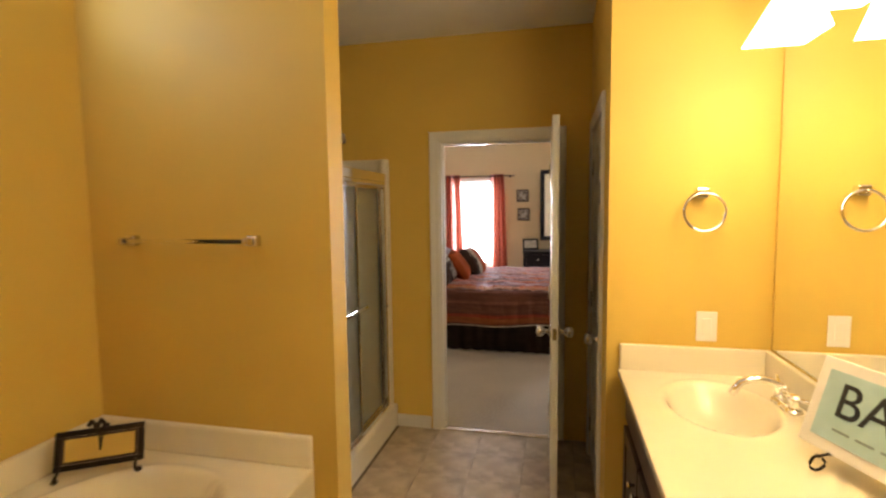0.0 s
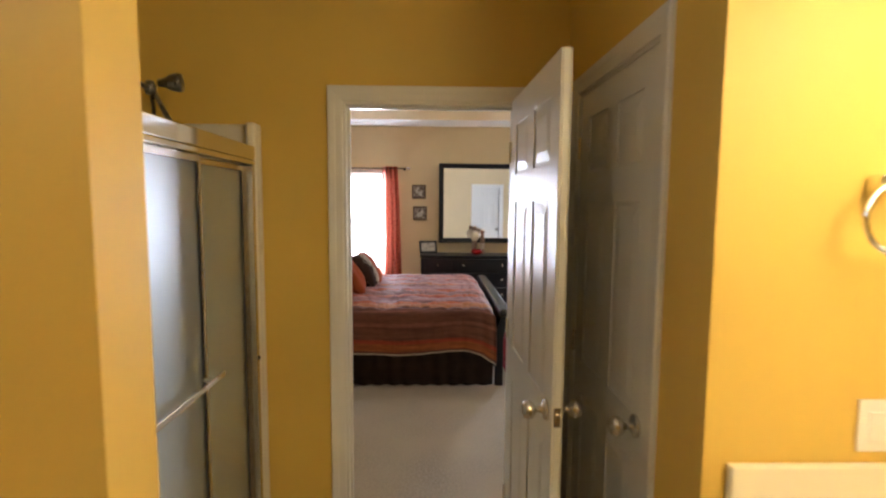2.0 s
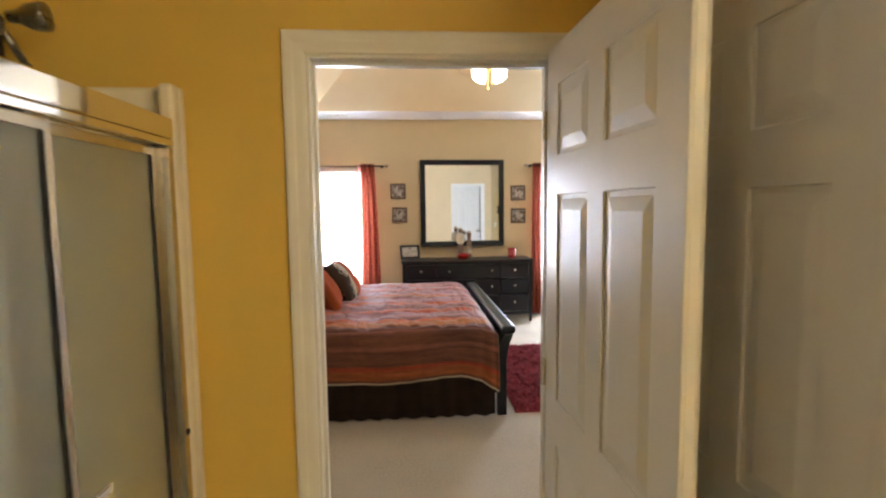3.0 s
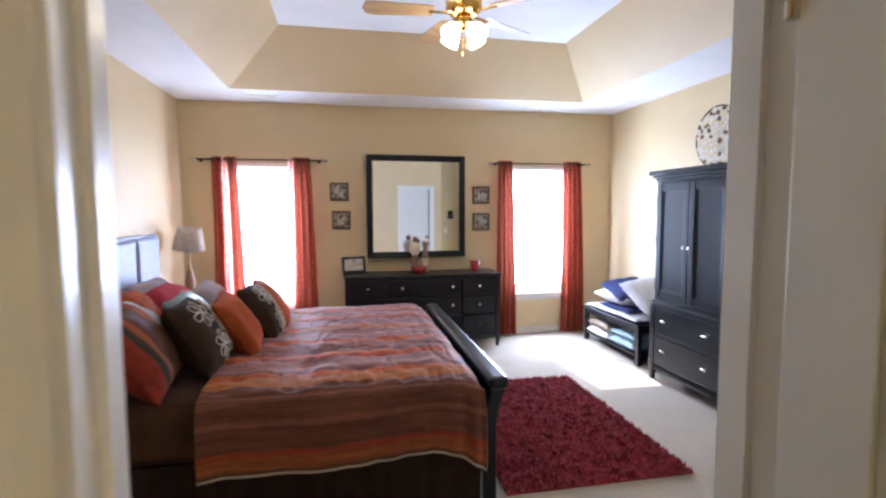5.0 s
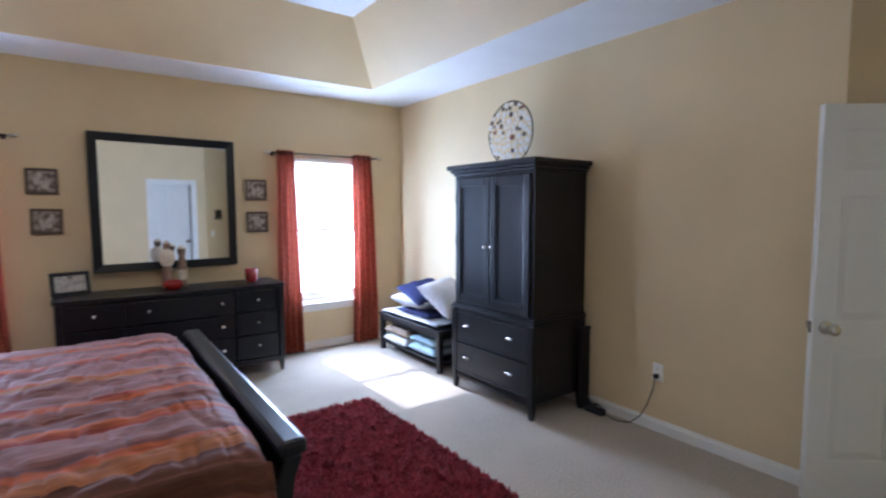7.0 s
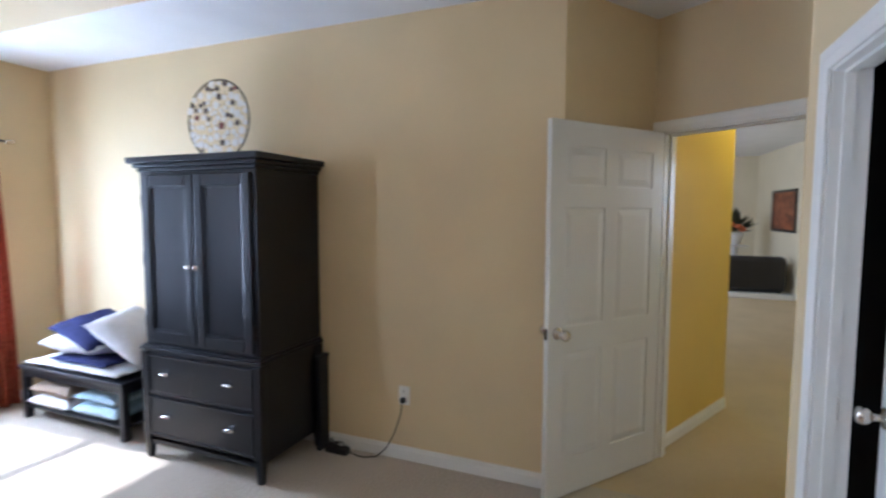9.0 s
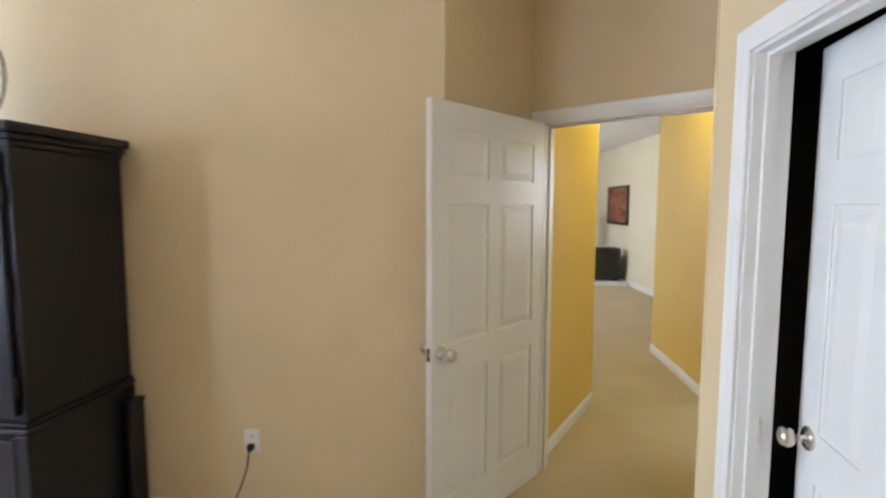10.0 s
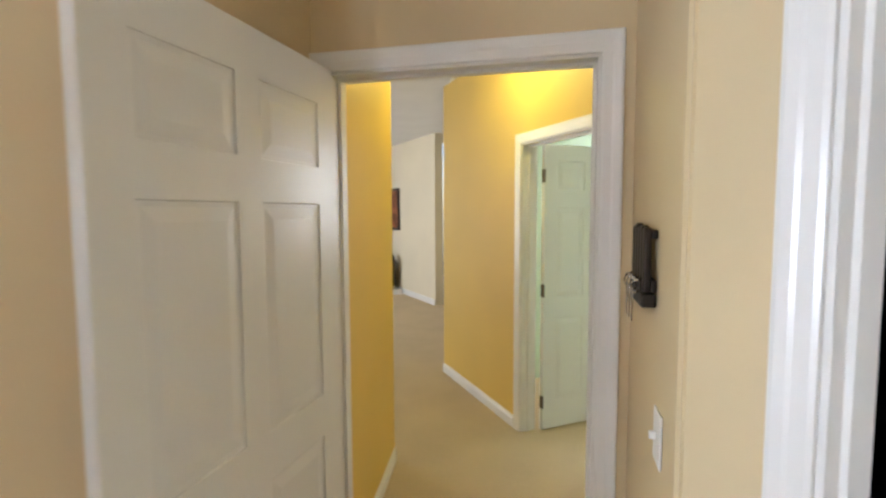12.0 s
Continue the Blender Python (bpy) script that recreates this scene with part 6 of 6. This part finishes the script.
def ceiling_fan():
    e = thing("ceiling_fan", "brass five-blade ceiling fan with lit glass shades, one blade coloured lamplit white", "ceiling fan", at=(0.50, 6.10, 0.095))
    BRASS = material("polished_brass", (0.72, 0.46, 0.13), 0.18, 1.0, var=0.05)
    OAK = material("pale_oak_blade", (0.55, 0.36, 0.17), 0.4, var=0.2, scale=12, stretch=(0.2, 1, 1))
    # lamplight on the one bright blade, put in as a white colour
    LAMPLIT = material("lamplit_blade_face", (0.78, 0.78, 0.77), 0.4, var=0.03)
    bm = bmesh.new()
    lathe(bm, (0, 0, 3.12), [(0.02, -0.095), (0.05, -0.075), (0.075, -0.035), (0.07, -0.015)], 24)
    tube(bm, (0, 0, 2.86), (0, 0, 3.14), 0.012, n=14)
    part("downrod", bm, BRASS, e, smooth=True)
    bm = bmesh.new()
    lathe(bm, (0, 0, 2.70), [(0.05, 0), (0.09, 0.015), (0.115, 0.04), (0.12, 0.10), (0.10, 0.14), (0.05, 0.165), (0.02, 0.18)], 32)
    part("motor", bm, BRASS, e, smooth=True)
    bm = bmesh.new()
    lathe(bm, (0, 0, 2.625), [(0.012, -0.012), (0.03, 0), (0.06, 0.02), (0.065, 0.05), (0.05, 0.076)], 28)
    part("light_fitter", bm, BRASS, e, smooth=True)
    LIT = glowing("lit_fan_glass", (1.0, 0.92, 0.76), 6.0)
    for k in range(5):
        m = pose(0, 0, 2.735, 0, 0, -40 + 72 * k)
        bm = bmesh.new()
        pts = [(0.20, -0.045), (0.24, -0.058), (0.58, -0.068), (0.63, -0.055), (0.65, 0.0), (0.63, 0.055), (0.58, 0.068), (0.24, 0.058), (0.20, 0.045)]
        tiltm = pose(0, 0, 0, 12)
        lo = [bm.verts.new(m @ tiltm @ Vector((x, y, -0.004))) for x, y in pts]
        hi = [bm.verts.new(m @ tiltm @ Vector((x, y, 0.004))) for x, y in pts]
        bm.faces.new(lo[::-1])
        bm.faces.new(hi)
        for i in range(len(pts)):
            bm.faces.new((lo[i], lo[(i + 1) % len(pts)], hi[(i + 1) % len(pts)], hi[i]))
        b = part("blade", bm, LAMPLIT if k == 1 else OAK, e)
        bm = boxes((0.09, -0.018, -0.012, 0.23, 0.018, -0.005), m=m)
        part("blade_arm", bm, BRASS, b, bevel=0.004)
    for k in range(4):
        a = 0.6 + k * math.pi / 2
        bm = bmesh.new()
        c = Vector((0.075 * math.cos(a), 0.075 * math.sin(a), 2.63))
        lathe(bm, c, [(0.058, -0.095), (0.056, -0.07), (0.046, -0.035), (0.026, -0.005), (0.018, 0.008)], 18, (pose(0, 0, 0, 0, 0, math.degrees(a)) @ pose(0, 0, 0, 0, -42, 0)).to_3x3())
        s = part("shade", bm, LIT, e, "lit frosted glass shade", smooth=True)
        s.visible_shadow = False
    for x, ln in ((-0.015, 0.16), (0.02, 0.11)):
        bm = bmesh.new()
        tube(bm, (x, -0.03, 2.62 - ln), (x, -0.03, 2.62), 0.0022, n=6)
        lathe(bm, (x, -0.03, 2.60 - ln), [(0.003, 0), (0.008, 0.01), (0.006, 0.026), (0.002, 0.032)], 10)
        part("pull_chain", bm, BRASS, e)


ceiling_fan()


def ceiling_vent(x, y):
    e = thing("ceiling_vent", "white slotted ceiling air vent", "vent", "ceiling vents")
    e.matrix_world = pose(x, y, H - 0.001)
    part("frame", boxes((-0.16, -0.065, -0.008, 0.16, -0.05, 0), (-0.16, 0.05, -0.008, 0.16, 0.065, 0), (-0.16, -0.05, -0.008, -0.145, 0.05, 0), (0.145, -0.05, -0.008, 0.16, 0.05, 0)), TRIM, e, bevel=0.002)
    # near-black sheet in place of the shade inside the duct
    part("backing", boxes((-0.145, -0.05, -0.001, 0.145, 0.05, 0)), DARK, e)
    for k in range(7):
        part("slat", boxes((-0.145, -0.001, -0.004, 0.145, 0.001, 0.004), m=pose(0, -0.043 + 0.0143 * k, -0.0055, 72)), TRIM, e)


ceiling_vent(-1.11, 8.40)
ceiling_vent(1.92, 8.36)


def behind_armoire():
    s = thing("tower_speaker", "narrow black box standing behind the armoire", "speaker")
    part("body", boxes((2.93, 5.912, 0.0, 3.03, 5.945, 0.615)), BLACK, s, bevel=0.005)
    part("top_cap", boxes((2.922, 5.904, 0.615, 3.03, 5.945, 0.632)), BLACK, s, bevel=0.003)
    wall_plate("wall_outlet", "white outlet with a plug on the beige wall", Matrix(((0, 1, 0, XR - 0.001), (-1, 0, 0, 5.36), (0, 0, 1, 0.415), (0, 0, 0, 1))), "outlet")
    c = thing("extension_cable", "black cable from the outlet to a power strip", "cable")
    bm = bmesh.new()
    pts = [(XR - 0.035, 5.36, 0.39), (XR - 0.04, 5.37, 0.30), (XR - 0.045, 5.41, 0.18), (XR - 0.05, 5.46, 0.08), (XR - 0.06, 5.53, 0.012), (XR - 0.09, 5.60, 0.007), (XR - 0.09, 5.66, 0.007), (XR - 0.08, 5.70, 0.012), (XR - 0.085, 5.74, 0.02)]
    fine = []
    for i in range(len(pts) - 1):
        for k in range(4):
            fine.append(Vector(pts[i]).lerp(Vector(pts[i + 1]), k / 4))
    bend(bm, fine, 0.004, 6)
    part("cord", bm, DARK, c, smooth=True)
    part("plug", boxes((XR - 0.04, 5.345, 0.375, XR - 0.01, 5.375, 0.405)), DARK, c, bevel=0.004)
    p = thing("power_strip", "black power strip and cables on the carpet", "power strip")
    part("strip", boxes((2.93, 5.72, 0.0005, 2.985, 5.88, 0.04), m=None), DARK, p, bevel=0.006)
    bm = bmesh.new()
    for q in range(3):
        bend(bm, [(2.94 + 0.045 * math.cos(k * 0.6 + q), 5.80 + 0.07 * math.sin(k * 0.5 + q * 2), 0.045 + 0.012 * q + 0.006 * math.sin(k)) for k in range(14)], 0.005, 6)
    part("coiled_cable", bm, DARK, p, smooth=True)


behind_armoire()


def niche_things():
    mk = lambda p, z: Matrix(((NU.x, NV.x, 0, p.x), (NU.y, NV.y, 0, p.y), (0, 0, 1, z), (0, 0, 0, 1)))
    base = P2 - 0.40 * NU
    e = thing("key_rack", "dark metal key rack with hooks and keys", "key rack")
    e.matrix_world = mk(base - 0.002 * NV, 1.375)
    part("back_rail", boxes((-0.035, -0.012, 0.125, 0.155, 0, 0.145)), IRON, e, bevel=0.003)
    part("back_rail", boxes((-0.035, -0.012, 0.0, 0.155, 0, 0.03)), IRON, e, bevel=0.003)
    for k, (a, c) in enumerate(((0.0, 0.15), (-0.01, 0.155), (0.02, 0.15), (-0.01, 0.158), (0.0, 0.15))):
        part("slat", boxes((-0.033 + 0.039 * k, -0.03, a, -0.033 + 0.039 * k + 0.026, -0.012, c)), IRON, e, bevel=0.005)
    part("hook_rail", boxes((-0.035, -0.034, -0.035, 0.155, 0, -0.002)), IRON, e, bevel=0.005)
    for k in range(4):
        bm = bmesh.new()
        x = -0.01 + 0.045 * k
        bend(bm, [(x, -0.03, 0.03), (x, -0.046, 0.025), (x, -0.052, 0.008), (x, -0.046, -0.004), (x, -0.036, 0.002)], 0.0035, 6)
        part("hook", bm, NICKEL, e, smooth=True)
    for k in range(3):
        ks = thing("key_ring", "bunch of keys hanging from a hook", "keys", "keys")
        ks.matrix_world = mk(base - 0.002 * NV, 1.375)
        x = -0.01 + 0.045 * k
        bm = bmesh.new()
        bend(bm, [(x + 0.014 * math.sin(q * math.pi / 8), -0.05, -0.012 + 0.014 * math.cos(q * math.pi / 8)) for q in range(17)], 0.0015, 5)
        part("ring", bm, NICKEL, ks)
        part("key", boxes((x - 0.006, -0.052, -0.07, x + 0.004, -0.049, -0.025), (x - 0.011, -0.052, -0.04, x + 0.009, -0.049, -0.024)), NICKEL, ks)
    wall_plate("light_switch", "white toggle light switch beside the bedroom door", mk(P2 - 0.50 * NU - 0.001 * NV, 1.065), "toggle")


niche_things()

# ---- hall and living room ----
def far_things():
    PAINT = material("rust_and_brown_painting", (0.16, 0.045, 0.02), 0.5, var=0.5, scale=6, col2=(0.36, 0.12, 0.05), mix_scale=7)
    e = thing("wall_painting", "rust abstract painting in a black frame on the cream wall", "painting")
    u = (LS1 - LS0).normalized()
    p = LS0 + u * 1.52
    e.matrix_world = Matrix(((u.x, -u.y, 0, p.x), (u.y, u.x, 0, p.y), (0, 0, 1, 1.21), (0, 0, 0, 1)))
    w, h = 1.22, 0.81
    part("canvas", boxes((0.05, 0.004, 0.05, w - 0.05, 0.022, h - 0.05)), PAINT, e)
    part("frame", boxes((0, 0.002, 0, w, 0.038, 0.05), (0, 0.002, h - 0.05, w, 0.038, h), (0, 0.002, 0.05, 0.05, 0.038, h - 0.05), (w - 0.05, 0.002, 0.05, w, 0.038, h - 0.05)), BLACK, e, bevel=0.006)
    HIDE = material("black_leather", (0.012, 0.011, 0.011), 0.4, var=0.2, scale=8, bump=0.3, bscale=200)
    # added block that draws the pale band below the sofa; no step is known
    link("platform", boxes((10.88, 1.47, -0.001, 11.92, 3.55, 0.092)), TRIM, kind="structure", label="low white block added for the pale band under the black sofa", bevel=0.006)
    f = thing("sofa", "black leather sofa with a rounded back turned to the hall", "sofa", at=(10.98, 1.56, 0.092))
    part("backrest", boxes((0, 0.0, 0.01, 0.20, 1.9, 0.68)), HIDE, f, bevel=0.09)
    for k in range(3):
        part("seat_cushion", boxes((0.21, 0.19 + k * 0.51, 0.05, 0.84, 0.19 + k * 0.51 + 0.50, 0.35)), HIDE, f, bevel=0.05)
    for y in (0.01, 1.72):
        part("armrest", boxes((0.17, y, 0.03, 0.86, y + 0.17, 0.51)), HIDE, f, bevel=0.06)
    for x in (0.06, 0.72):
        for y in (0.08, 1.76):
            part("leg", boxes((x, y, 0.0, x + 0.05, y + 0.05, 0.05)), DARK, f)
    d = thing("pedestal_table", "white pedestal table behind the black sofa", "table", at=(12.25, 2.24, 0))
    bm = bmesh.new()
    lathe(bm, (0, 0, 0), [(0.20, 0), (0.20, 0.03), (0.06, 0.08), (0.05, 0.4), (0.06, 0.8), (0.10, 0.875), (0.001, 0.876)], 24)
    part("column", bm, TRIM, d, smooth=True)
    bm = bmesh.new()
    lathe(bm, (0, 0, 0.877), [(0.001, 0), (0.25, 0), (0.26, 0.012), (0.25, 0.026), (0.001, 0.027)], 28)
    part("tabletop", bm, TRIM, d)
    v = thing("flower_bowl", "white bowl of dark leaves and an orange bloom", "flowers", at=(12.25, 2.24, 0.906))
    bm = bmesh.new()
    lathe(bm, (0, 0, 0), [(0.07, 0), (0.12, 0.05), (0.16, 0.18), (0.155, 0.26), (0.12, 0.24), (0.001, 0.2)], 24)
    part("bowl", bm, PLASTIC, v, smooth=True)
    bm = bmesh.new()
    rng = random.Random(4)
    for k in range(90):
        a, t = rng.uniform(0, 6.28), rng.uniform(0.1, 1.35)
        q = Vector((math.cos(a) * math.sin(t), math.sin(a) * math.sin(t), math.cos(t)))
        p = Vector((0, 0, 0.26)) + q * rng.uniform(0.0, 0.2)
        s = Vector((-q.y, q.x, 0)).normalized() * 0.04
        ln = rng.uniform(0.2, 0.42)
        bm.faces.new([bm.verts.new(c) for c in (p, p + q * ln * 0.5 + s, p + q * ln - Vector((0, 0, 0.05)), p + q * ln * 0.5 - s)])
    tagged(part("leaves", bm, material("dark_green_leaf", (0.035, 0.04, 0.02), 0.5, var=0.3, scale=20), v), kind="stuff")
    for c in ((-0.20, -0.04, 0.33), (-0.17, 0.10, 0.38), (-0.19, -0.10, 0.28)):
        bm = bmesh.new()
        lathe(bm, c, [(0.01, 0), (0.07, 0.03), (0.08, 0.07), (0.03, 0.11)], 12)
        part("bloom", bm, material("orange_bloom", (0.55, 0.14, 0.05), 0.6, var=0.3, scale=30), v, smooth=True)


far_things()


# ---- bathroom floor tiles ----
def floor_tiles():
    floor = bpy.data.objects["floor_bath"]
    s, g = 0.305, 0.0025
    me = bpy.data.meshes.new("tile")
    bm = boxes((g / 2, g / 2, -0.006, s - g / 2, s - g / 2, -0.0006))
    bm.to_mesh(me)
    bm.free()
    me.materials.append(VINYL)
    y = YB - s
    while y > -0.3:
        x = -0.85
        while x < 1.0:
            t = new("tile", me)
            t.parent, t.location = floor, (x, y, 0)
            x += s
        y -= s


floor_tiles()
